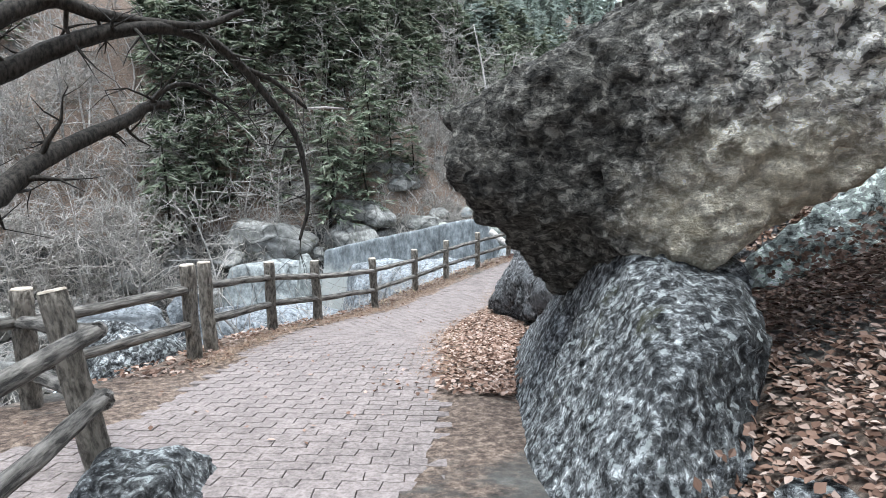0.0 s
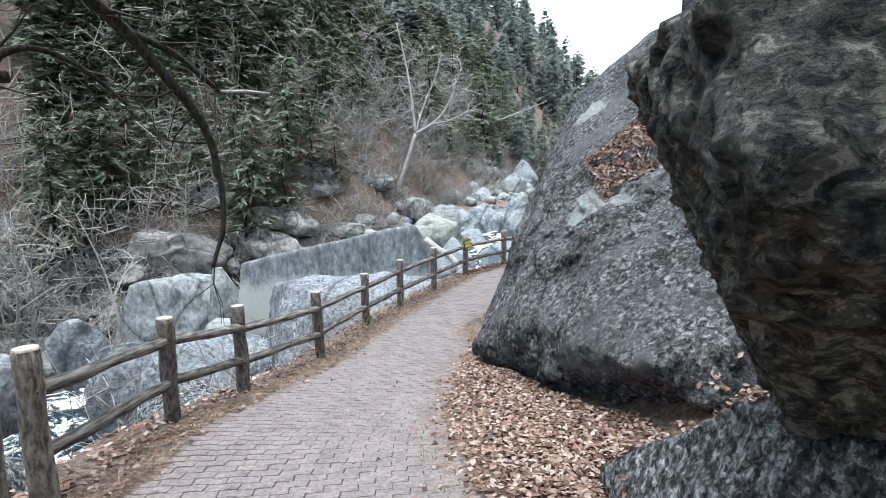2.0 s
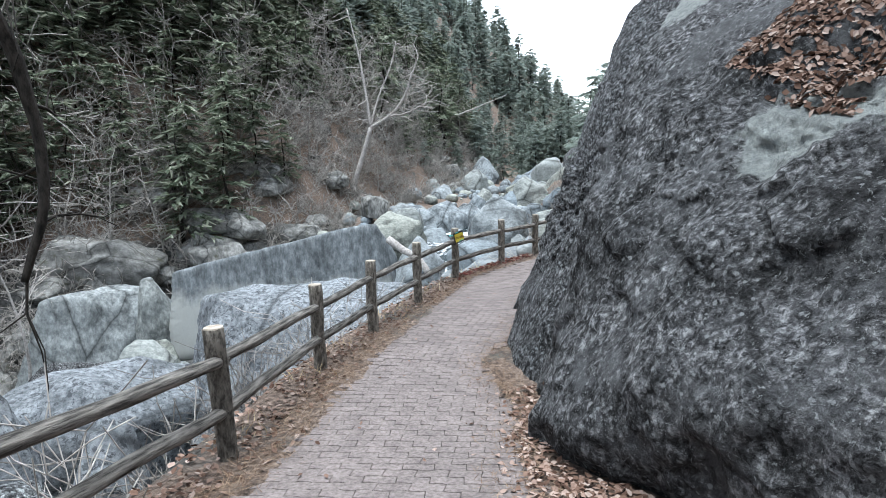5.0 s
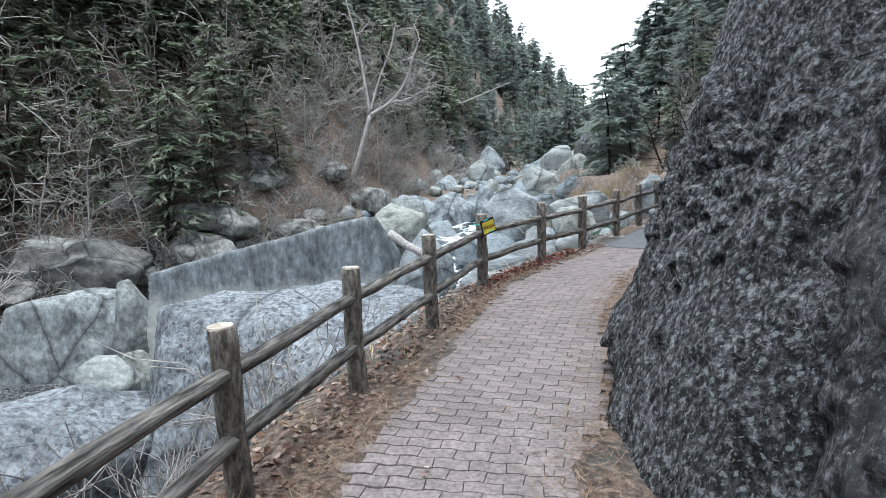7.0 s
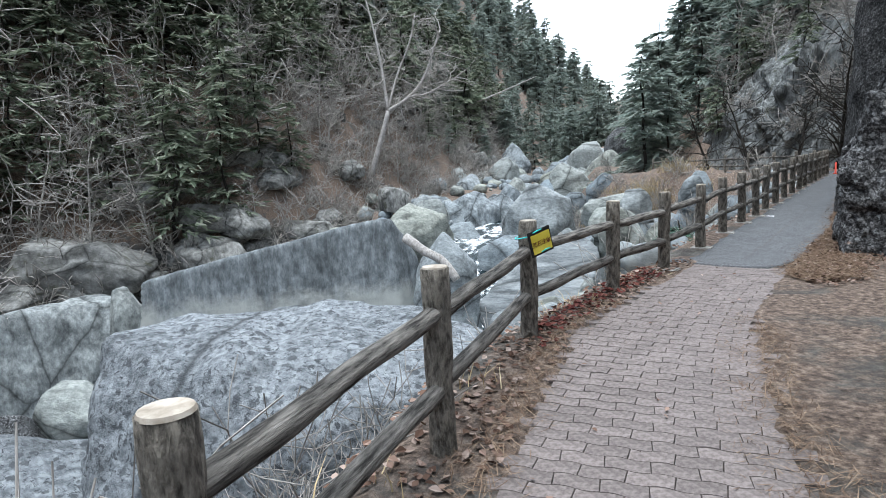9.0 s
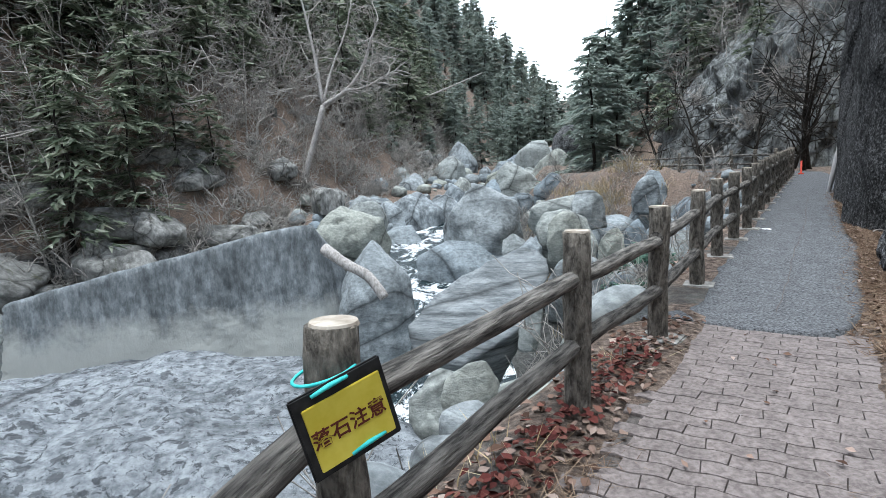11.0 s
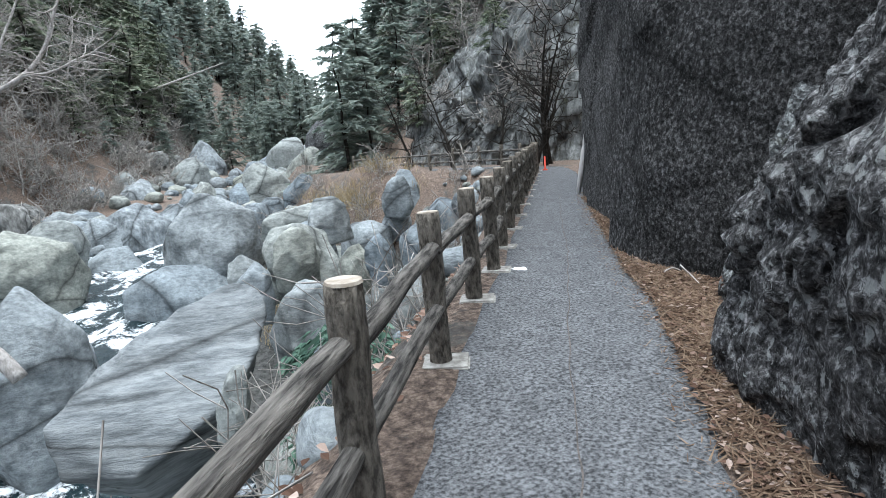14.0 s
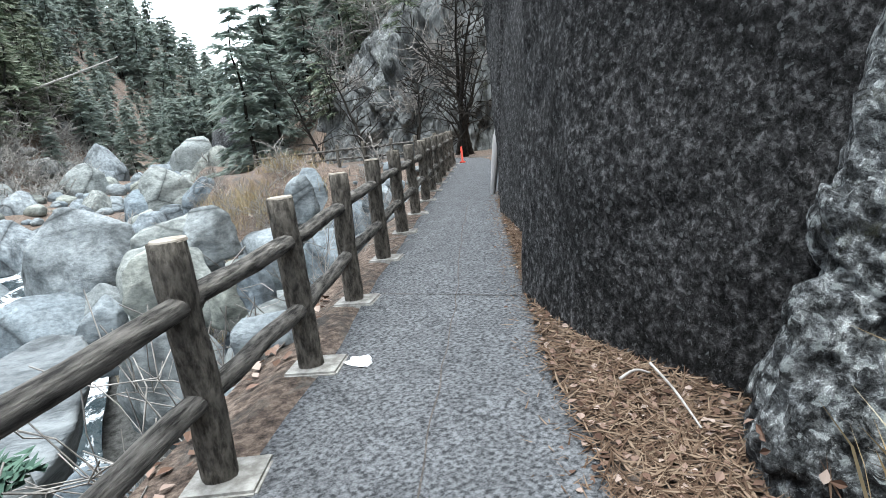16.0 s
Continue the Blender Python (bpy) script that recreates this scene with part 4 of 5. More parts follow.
# needles of the far trees, paled: haze and lost light put into the colour
NEEDLES_HAZED = leaf_material("needles_far", [(0.0, (0.19, 0.235, 0.205)), (0.5, (0.31, 0.36, 0.32)), (1.0, (0.42, 0.46, 0.41))], through_light=0.5)


def branch_lines(r, start, direction, length, radius, depth, out, wild=0.5, kids=(3, 5)):
    """Grows a limb and its twigs; fills out with (points, radii)."""
    n = 5 if depth > 1 else (3 if depth == 1 else 2)
    p, d = Vector(start), Vector(direction).normalized()
    pts, rad = [p.copy()], [radius]
    for i in range(n):
        d = (d + Vector((r.gauss(0, 1), r.gauss(0, 1), r.gauss(0, 0.8))) * wild * 0.28).normalized()
        p = p + d * length / n
        pts.append(p.copy())
        rad.append(max(0.006, radius * (1 - 0.78 * (i + 1) / n)))
    out.append((pts, rad))
    if depth > 0:
        for _ in range(r.randint(*kids)):
            k = r.randint(1, n)
            side = Vector((r.gauss(0, 1), r.gauss(0, 1), r.gauss(0.25, 0.6)))
            nd = (d * 0.7 + side.normalized() * 0.9).normalized()
            branch_lines(r, pts[k], nd, length * r.uniform(0.4, 0.68), rad[k] * 0.62 + 0.002, depth - 1, out, wild, kids)


def bare_tree(seed, height, radius, name="bare_tree", material=None, depth=2, lean=(0, 0), words="bare winter tree with thin pale branches", first=3, sides=8):
    """A leafless tree: trunk, every main limb a part with its own twigs."""
    r = random.Random(seed)
    p, d = Vector((0, 0, -0.3)), Vector((lean[0], lean[1], 1)).normalized()
    n = 9
    pts, rad = [p.copy()], [radius]
    for i in range(n):
        d = (d + Vector((r.gauss(0, 0.09), r.gauss(0, 0.09), 0.04))).normalized()
        p = p + d * height / n
        pts.append(p.copy())
        rad.append(radius * (1 - 0.85 * (i + 1) / n))
    root = tagged(new(name), words, "tree")
    tv, tf = [], []
    tube(tv, tf, pts, rad, sides, True, 0.1, seed)
    put("trunk", mesh_of("trunk", tv, tf, True), material, root)
    cv, cf = [], []
    for i in range(first, n + 1):
        for _ in range(2):
            out = []
            side = Vector((r.gauss(0, 1), r.gauss(0, 1), 0.55)).normalized()
            branch_lines(r, pts[i], side, height * r.uniform(0.2, 0.42) * (1.15 - 0.06 * i), rad[i] * 0.55 + 0.008, depth, out, 0.6, (2, 3))
            for ps, rs in out:
                tube(cv, cf, ps, [max(q, 0.02) for q in rs], 3, False)
    tagged(put("crown", mesh_of("crown", cv, cf, True), material, root), kind="stuff")
    return root


def shrub(seed, height, stems, material, words="leafless tangled shrub on the bank", thick=1.0):
    r = random.Random(seed)
    root = tagged(new("bare_shrub"), words, "shrub")
    v, f = [], []
    for _ in range(stems):
        out = []
        branch_lines(r, (r.gauss(0, 0.12) * height, r.gauss(0, 0.12) * height, -0.1), (r.gauss(0, 0.55), r.gauss(0, 0.55), 0.8), height * r.uniform(0.6, 1.1), 0.012 * height ** 0.5, 1, out, 1.0, (3, 6))
        for ps, rs in out:
            tube(v, f, ps, [max(q * 0.8, 0.012 * thick) for q in rs], 3, False)
    tagged(put("twig", mesh_of("twig", v, f, True), material, root), kind="stuff")
    return root


def conifer(seed, height, width, material, name="conifer", bare=0.1, density=1.0, size=1.0, tiers=1.5, wood=True):
    """An evergreen: trunk and a crown of drooping feathery sprays."""
    r = random.Random(seed)
    root = tagged(new(name), "dark green evergreen conifer on the valley slope", "tree")
    tv, tf = [], []
    pts = [(0.04 * height * noise.noise((seed, k * 0.4, 0)), 0.04 * height * noise.noise((seed, 0, k * 0.4)), height * k / 8 - 0.4) for k in range(9)]
    tube(tv, tf, pts, [0.014 * height * (1 - 0.115 * k) + 0.012 for k in range(9)], 7 if wood else 4, True)
    put("trunk", mesh_of("trunk", tv, tf, True), BARK_DARK, root)
    cv, cf = [], []
    levels = int(height * tiers)
    for lv in range(levels):
        u = bare + (1 - bare) * (lv + r.random() * 0.9) / levels
        z = height * u
        reach = width * (1 - u) ** 0.62 * r.uniform(0.55, 1.2) + 0.3
        for k in range(r.randint(4, 6)):
            w = r.uniform(0, 2 * math.pi)
            out = Vector((math.cos(w), math.sin(w), r.uniform(-0.3, 0.25)))
            ln = reach * r.uniform(0.55, 1.1)
            base = Vector((pts[4][0] * u * 2, pts[4][1] * u * 2, z))
            tip = base + out * ln + Vector((0, 0, -0.15 * ln))
            side = out.cross(Vector((0, 0, 1))).normalized()
            if wood:
                tube(cv, cf, [tuple(base), tuple(base.lerp(tip, 0.55) + Vector((0, 0, 0.05 * ln))), tuple(tip)], [0.03, 0.02, 0.008], 3, False)
            for q in range(int(9 * density * (0.6 + 0.25 * ln))):
                t = r.uniform(0.25, 1.05)
                c = base.lerp(tip, t) + side * r.gauss(0, 0.2) * ln * (1.15 - t * 0.6) + Vector((0, 0, r.gauss(0, 0.09) * ln * 0.5))
                for fan in range(2):
                    s = r.uniform(0.42, 0.85) * size
                    a = (out + side * r.gauss(0, 0.8) + Vector((0, 0, r.uniform(-0.55, 0.25)))).normalized() * s
                    b = a.cross(Vector((r.gauss(0, 0.4), r.gauss(0, 0.4), 1))).normalized() * s * 0.2
                    i = len(cv)
                    cv += [tuple(c - a * 0.1 + b), tuple(c + a + Vector((0, 0, -0.12 * s))), tuple(c - a * 0.2 - b)]
                    cf += [(i, i + 1, i + 2)]
    tagged(put("crown", mesh_of("crown", cv, cf), material, root), kind="stuff")
    return root


def set_at(ob, x, y, turn=0, scale=1.0, sink=0.1, tilt=0):
    ob.matrix_basis = pose(x, y, land(x, y) - sink, tilt, 0, turn) @ Matrix.Scale(scale, 4)
    return ob


def scaled_copy(ob, x, y, turn, scale, tilt=0, group="", dz=0.1):
    c = copy_thing(ob, pose(x, y, land(x, y) - dz, tilt, 0, turn))
    c.scale = (scale, scale, scale)
    if group:
        c["group"] = group
    return c


CONIFERS = [conifer(31 + k, (6, 8, 9.5, 12)[k], (2.8, 3.0, 2.9, 3.1)[k], NEEDLES, density=0.68, size=1.2) for k in range(4)]
FARS = [conifer(61 + k, (14, 17)[k], (3.6, 4.0)[k], NEEDLES_HAZED, bare=0.12, density=0.5, size=2.1, tiers=1.3, wood=False) for k in range(2)]
HILLS = [conifer(71 + k, (13, 15)[k], (4.6, 4.8)[k], NEEDLES, bare=0.05, density=0.55, size=1.8, tiers=1.3, wood=False) for k in range(2)]
BARES = [bare_tree(91 + k, (6, 7.5, 9)[k], (0.07, 0.085, 0.1)[k], "bare_tree", BARK_GREY) for k in range(3)]
SHRUBS = [shrub(131 + k, (1.6, 2.2, 2.8)[k], (8, 10, 10)[k], BARK_GREY, thick=2.0) for k in range(3)]
for ob, (x, y) in zip(CONIFERS + FARS + HILLS + BARES + SHRUBS, ((-28, 56), (-30, 60), (-22, 66), (-15, 76), (30, 150), (45, 170), (-52, 48), (-48, 62), (-22, 46), (-16, 54), (-10, 62), (-18, 46), (-12, 52), (-8, 58))):
    set_at(ob, x, y)
    ob["group"] = "shrubs on the banks" if ob in SHRUBS else "trees on the slopes"


def scatter(models, count, xr, yr, ok, smin, smax, seed, tilt=6, group="trees on the slopes", gap=2.0):
    r = random.Random(seed)
    done = []
    tries = 0
    while len(done) < count and tries < count * 40:
        tries += 1
        x, y = r.uniform(*xr), r.uniform(*yr)
        if not ok(x, y) or any((x - a) ** 2 + (y - b) ** 2 < gap * gap for a, b in done):
            continue
        done.append((x, y))
        scaled_copy(r.choice(models), x, y, r.uniform(0, 360), r.uniform(smin, smax), r.uniform(-tilt, tilt), group, 0.2)


def far_gap(x, y):
    return lerp(FAR_T, y) - x


def deciduous(x, y):
    """The stretch of the far slope that bears leafless trees only."""
    return x < 1.0 - 0.68 * (y + 3.4) + 3.0 * noise.noise((x * 0.15, y * 0.15, 2.0))


scatter(BARES, 110, (-60, -14), (8, 60), lambda x, y: deciduous(x, y) and 0 < far_gap(x, y) < 30, 0.8, 1.4, 71, 10, gap=1.7)
scatter(CONIFERS, 230, (-70, 22), (14, 105), lambda x, y: (9.0 if y < 48 else 4.0) < far_gap(x, y) < 26 and not (58 < y < 76 and far_gap(x, y) < 9) and not deciduous(x, y), 0.5, 1.05, 5, gap=2.0)
scatter(BARES, 22, (-42, -18), (6, 42), lambda x, y: -4 < far_gap(x, y) < 5, 0.6, 1.0, 27, 12, gap=1.8)
scatter(BARES, 30, (-20, 4), (50, 84), lambda x, y: 1 < far_gap(x, y) < 14, 0.5, 0.95, 26, 14, gap=1.6)
scatter(BARES, 90, (-62, 20), (5, 105), lambda x, y: 5 < far_gap(x, y) < 26, 0.8, 1.3, 61, 12, gap=2.2)
scatter(BARES, 60, (-60, 25), (5, 105), lambda x, y: 1.5 < far_gap(x, y) < 14, 0.6, 1.1, 6, 14, gap=2.0)
scatter(SHRUBS, 120, (-50, 22), (10, 100), lambda x, y: 0.0 < far_gap(x, y) < 14, 0.6, 1.4, 16, 20, "shrubs on the banks", 0.9)
FAR_SPOTS = []
fr = random.Random(7)
while len(FAR_SPOTS) < 320:
    y = fr.uniform(78, 165)
    x = y * fr.uniform(-0.12, 0.42)
    g, w = far_gap(x, y), x - lerp(RIGHT_T, y)
    if (g > 2 and y > 78) or (w > 1 and y > 78) or (w > 8 and y > 80) or y > 130 or (g > 36 and y > 50):
        FAR_SPOTS.append((x, y, fr.uniform(0.4, 0.75) * (0.6 if 2 < g < 14 and y < 140 else 1.0), fr.uniform(0, 6.28)))


for _ in range(70):
    y = fr.uniform(92, 140)
    FAR_SPOTS.append((fr.uniform(lerp(FAR_T, y) - 3, edge_line(y)), y, fr.uniform(0.35, 0.55), fr.uniform(0, 6.28)))


for _ in range(130):
    y = fr.uniform(56, 125)
    FAR_SPOTS.append((lerp(RIGHT_T, y) + fr.uniform(0.5 if y > 72 else 9, 34), y, fr.uniform(0.5, 0.85), fr.uniform(0, 6.28)))


for _ in range(150):
    y = fr.uniform(150, 270)
    FAR_SPOTS.append((y * fr.uniform(-0.12, 0.3), y, fr.uniform(0.7, 1.1), fr.uniform(0, 6.28)))


def woods(name, words, models, spots, r):
    """A far wood: many trees in one thing."""
    root = tagged(new(name), words, "woods", kind="stuff")
    for part_name in ("trunk", "crown"):
        allv, allf, base = [], [], 0
        stock = []
        for mdl in models:
            me = next(ch.data for ch in mdl.children if ch.name.startswith(part_name))
            stock.append((np.array([tuple(q.co) for q in me.vertices]), [tuple(pl.vertices) for pl in me.polygons], me.materials[0]))
        for x, y, s, w in spots:
            V, Fc, mt = stock[r.randrange(len(stock))]
            ca, sa = math.cos(w), math.sin(w)
            T = V @ np.array([[ca, sa, 0], [-sa, ca, 0], [0, 0, 1]]) * s + np.array([x, y, land(x, y) - 0.3])
            allv.append(T)
            allf += [tuple(base + q for q in fc) for fc in Fc]
            base += len(V)
        tagged(put(part_name, mesh_of(part_name, [tuple(q) for q in np.concatenate(allv).tolist()], allf), stock[0][2], root), kind="stuff")
    return root


def thicket(name, words, model, spots):
    """Tangled bare undergrowth, in one thing."""
    me = model.children[0].data
    V = np.array([tuple(q.co) for q in me.vertices])
    Fc = np.array([tuple(pl.vertices) for pl in me.polygons])
    allv, allf = [], []
    for k, (x, y, s, w) in enumerate(spots):
        ca, sa = math.cos(w), math.sin(w)
        allv.append(V @ np.array([[ca, sa, 0], [-sa, ca, 0], [0, 0, 1]]) * s + np.array([x, y, land(x, y) - 0.1]))
        allf.append(Fc + k * len(V))
    return tagged(put(name, mesh_of(name, np.concatenate(allv).tolist(), np.concatenate(allf).tolist(), True), me.materials[0]), words, "undergrowth", kind="stuff")


tr = random.Random(70)
low_spots, high_spots = [], []
while len(low_spots) < 620:
    x, y = tr.uniform(-60, 20), tr.uniform(8, 100)
    if -2 < far_gap(x, y) < (16 if deciduous(x, y) else 9) and y > 18:
        low_spots.append((x, y, tr.uniform(0.6, 1.5), tr.uniform(0, 6.28)))
while len(high_spots) < 220:
    x, y = tr.uniform(-70, 20), tr.uniform(10, 100)
    if 8 < far_gap(x, y) < 32:
        high_spots.append((x, y, tr.uniform(0.9, 2.0), tr.uniform(0, 6.28)))
thicket("undergrowth", "tangled grey leafless undergrowth along the far bank", SHRUBS[0], low_spots)
thicket("undergrowth", "tall grey leafless saplings on the far slope", SHRUBS[2], high_spots)
hill_spots = []
while len(hill_spots) < 300:
    x, y = fr.uniform(-85, 10), fr.uniform(10, 110)
    if 12 < far_gap(x, y) < 50 and not deciduous(x, y) and noise.noise((x * 0.2, y * 0.2, 4)) > -0.35:
        hill_spots.append((x, y, fr.uniform(0.5, 0.8), fr.uniform(0, 6.28)))
woods("hill_woods", "dense grey-green evergreen woods covering the upper slope", HILLS, hill_spots, fr)
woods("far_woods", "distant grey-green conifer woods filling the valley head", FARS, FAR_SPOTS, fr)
scatter(CONIFERS, 60, (18, 60), (40, 100), lambda x, y: (4 if y > 70 else 9) < x - lerp(RIGHT_T, y) < 34, 0.7, 1.2, 8)
scatter(BARES, 30, (14, 60), (26, 100), lambda x, y: 3 < x - lerp(RIGHT_T, y) < 26, 0.6, 1.0, 9, 14)

# ---- particular trees ----
def spray(verts, faces, r, pts, rad, depth=1, every=2, length=0.9):
    """Side twigs along a limb."""
    for i in range(1, len(pts)):
        if i % every:
            continue
        out = []
        d = (Vector(pts[i]) - Vector(pts[i - 1])).normalized()
        side = (d * 0.5 + Vector((r.gauss(0, 1), r.gauss(0, 1), r.gauss(-0.1, 0.8)))).normalized()
        branch_lines(r, pts[i], side, length * r.uniform(0.5, 1.2), rad[i] * 0.45 + 0.004, depth, out, 0.9, (2, 4))
        for ps, rs in out:
            tube(verts, faces, ps, [q * 0.8 for q in rs], 4, False)


def smooth_line(pts, n=5):
    """A soft curve through the given points."""
    P = [Vector(p) for p in pts]
    out = []
    for i in range(len(P) - 1):
        a, b, c, d = P[max(i - 1, 0)], P[i], P[i + 1], P[min(i + 2, len(P) - 1)]
        for k in range(n):
            t = k / n
            out.append(0.5 * ((2 * b) + (c - a) * t + (2 * a - 5 * b + 4 * c - d) * t * t + (3 * b - a - 3 * c + d) * t ** 3))
    return out + [P[-1]]


BOUGHS = [  # points from the trunk outwards, thick and thin end
    ([(-5.6, 3.1, 3.0), (-5.22, 3.92, 3.47), (-4.87, 4.59, 3.94), (-4.43, 5.28, 4.31), (-3.97, 6.08, 4.51), (-3.54, 6.76, 4.35), (-3.3, 7.31, 4.02), (-2.99, 7.79, 3.43), (-2.72, 8.2, 2.83), (-2.59, 8.39, 2.06), (-2.56, 8.37, 1.21), (-2.72, 8.23, 0.55)], 0.16, 0.03),
    ([(-3.3, 7.31, 4.02), (-2.9, 7.78, 3.81), (-2.61, 8.3, 3.45), (-2.53, 8.45, 3.34)], 0.06, 0.03),
    ([(-5.6, 3.1, 3.4), (-5.15, 3.58, 4.0), (-4.84, 4.43, 4.59), (-4.57, 5.1, 4.54), (-4.18, 5.79, 4.55), (-3.55, 6.44, 4.62), (-3.01, 6.9, 4.95)], 0.17, 0.05),
    ([(-5.3, 2.5, 0.9), (-4.75, 2.9, 1.6), (-4.73, 3.26, 1.8), (-4.69, 3.88, 2.22), (-4.59, 4.65, 2.58), (-4.38, 5.44, 2.94), (-4.28, 5.74, 3.15), (-4.1, 6.11, 3.23)], 0.2, 0.07),
    ([(-4.28, 5.74, 3.15), (-4.15, 6.05, 3.47), (-3.94, 6.41, 3.61), (-3.66, 6.85, 3.43), (-3.36, 7.3, 3.01)], 0.06, 0.02),
]
leaner = tagged(new("leaning_tree"), "dark gnarled leafless tree arching over the fence", "tree")
rr = random.Random(44)
v, f = [], []
tube(v, f, smooth_line([(-6.2, 2.3, -4.5), (-6.0, 2.5, -2.0), (-5.7, 2.6, 0.4), (-5.7, 2.9, 2.2), (-5.75, 3.1, 3.6), (-6.1, 3.0, 5.5), (-6.6, 2.6, 8)]), [0.3 - 0.0065 * k for k in range(31)], 10, True, 0.2, 3)
put("trunk", mesh_of("trunk", v, f, True), BARK_DARK, leaner)
for pts, a, b in BOUGHS:
    line_pts = smooth_line(pts)
    rad = [a + (b - a) * k / (len(line_pts) - 1) for k in range(len(line_pts))]
    v, f = [], []
    tube(v, f, [p + Vector((noise.noise(p * 3) * 0.02, noise.noise(p * 3 + Vector((5, 0, 0))) * 0.02, 0)) for p in line_pts], rad, 8, True, 0.18, a * 50)
    spray(v, f, rr, line_pts, rad, 1, 3, 1.1)
    put("bough", mesh_of("bough", v, f, True), BARK_DARK, leaner)
v, f = [], []
tube(v, f, [(-2.53, 8.45, 3.34), (-2.2, 8.75, 3.38), (-1.9, 9.02, 3.37)], [0.03, 0.026, 0.02], 7)
tagged(put("broken_bough", mesh_of("broken_bough", v, f, True), BARK_PALE, leaner), "pale barkless broken limb")

thin = bare_tree(201, 13, 0.13, "bare_tree", BARK_PALE, 1, (0.02, 0.0), "slender pale bare tree on the far bank", 5)
thin.matrix_basis = Matrix.Translation((-22.3, 36.0, land(-22.3, 36.0) - 0.3))
forked = tagged(new("forked_tree"), "pale forked bare tree leaning at the foot of the slope", "tree")
fk = random.Random(61)
FORKED = [
    ("trunk", [(-6.10, 64.00, -0.25), (-4.88, 64.00, 3.16), (-3.87, 64.00, 6.20)], 0.3, 0.22),
    ("limb", [(-3.87, 64.00, 6.20), (-4.31, 64.50, 10.28), (-4.93, 65.00, 14.09), (-5.89, 65.50, 18.43)], 0.17, 0.05),
    ("limb", [(-3.87, 64.00, 6.20), (-1.86, 63.50, 7.29), (-0.41, 63.00, 8.85), (0.52, 63.00, 11.15), (1.25, 63.00, 12.92)], 0.2, 0.06),
    ("limb", [(-1.86, 63.50, 7.29), (-0.10, 62.50, 7.42), (1.43, 62.00, 8.13), (2.51, 62.00, 8.60)], 0.1, 0.04),
    ("limb", [(-4.33, 64.00, 4.87), (-3.04, 65.00, 9.24), (-1.66, 65.50, 12.49), (-0.97, 66.00, 15.24)], 0.12, 0.04),
]
for name, pts, a, b in FORKED:
    line_pts = smooth_line(pts, 4)
    rad = [a + (b - a) * k / (len(line_pts) - 1) for k in range(len(line_pts))]
    v, f = [], []
    tube(v, f, line_pts, rad, 7, True, 0.15, a * 40)
    if name == "limb":
        spray(v, f, fk, line_pts, [max(q, 0.15) for q in rad], 2, 1, 3.2)
    put(name, mesh_of(name, v, f, True), BARK_PALE, forked)
gnarled = bare_tree(211, 6.5, 0.14, "bare_tree", BARK_DARK, 2, (-0.35, -0.1), "dark spreading bare tree below the cliff", 2)
gnarled.matrix_basis = Matrix.Translation((20.5, 37.6, land(20.5, 37.6) - 0.2))
tall = conifer(215, 11, 3.4, NEEDLES_HAZED, bare=0.0, density=1.5, size=1.0, tiers=1.9)
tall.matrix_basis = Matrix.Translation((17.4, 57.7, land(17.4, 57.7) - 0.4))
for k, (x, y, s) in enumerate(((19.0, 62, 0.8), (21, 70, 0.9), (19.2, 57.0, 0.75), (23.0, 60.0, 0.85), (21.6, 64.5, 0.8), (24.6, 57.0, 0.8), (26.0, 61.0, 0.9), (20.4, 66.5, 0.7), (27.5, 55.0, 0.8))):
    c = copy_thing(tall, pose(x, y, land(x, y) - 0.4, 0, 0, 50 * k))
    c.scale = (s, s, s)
sapling = tagged(conifer(219, 2.3, 1.15, leaf_material("pine_needles", [(0.0, (0.03, 0.06, 0.045)), (1.0, (0.1, 0.16, 0.12))]), "pine_sapling", bare=0.05, density=9.0, size=0.2), "young blue-green pine below the fence", "sapling")
sapling.matrix_basis = pose(5.95, 22.05, path_z(22) - 1.9, 0, -6, 0)

for k, (x, y, s) in enumerate(((19.4, 36.6, 0.9), (20.4, 39.0, 0.8), (19.9, 41.5, 0.7), (18.9, 44.0, 0.85), (18.2, 47.0, 0.75))):
    c = copy_thing(gnarled, pose(x, y, land(x, y) - 0.2, 0, 0, 73 * k + 20))
    c.scale = (s, s, s)

# growth on the ledges of the valley cliff
ledge = next(o for o in ROCKS if o.name.startswith("valley_cliff"))
ledge_tree = BVHTree.FromPolygons([ledge.matrix_basis @ q.co for q in ledge.data.vertices], [tuple(q.vertices) for q in ledge.data.polygons])
lr = random.Random(91)
for k in range(110):
    x, y = lr.uniform(18.5, 29), lr.uniform(38, 56)
    p, nor, _, _ = ledge_tree.ray_cast(Vector((x, y, 40)), Vector((0, 0, -1)))
    if p and nor.z > 0.3 and p.z > -2:
        c = copy_thing((SHRUBS[k % 3], SHRUBS[2], BARES[0], CONIFERS[0] if k % 3 == 0 else SHRUBS[1])[k % 4], pose(p.x, p.y, p.z - 0.15, lr.uniform(-15, 15), lr.uniform(-15, 15), lr.uniform(0, 360)))
        q = lr.uniform(0.4, 0.75) if k % 4 > 1 else lr.uniform(0.5, 0.9)
        c.scale = (q, q, q)
        c["group"] = "growth on the cliff ledges"

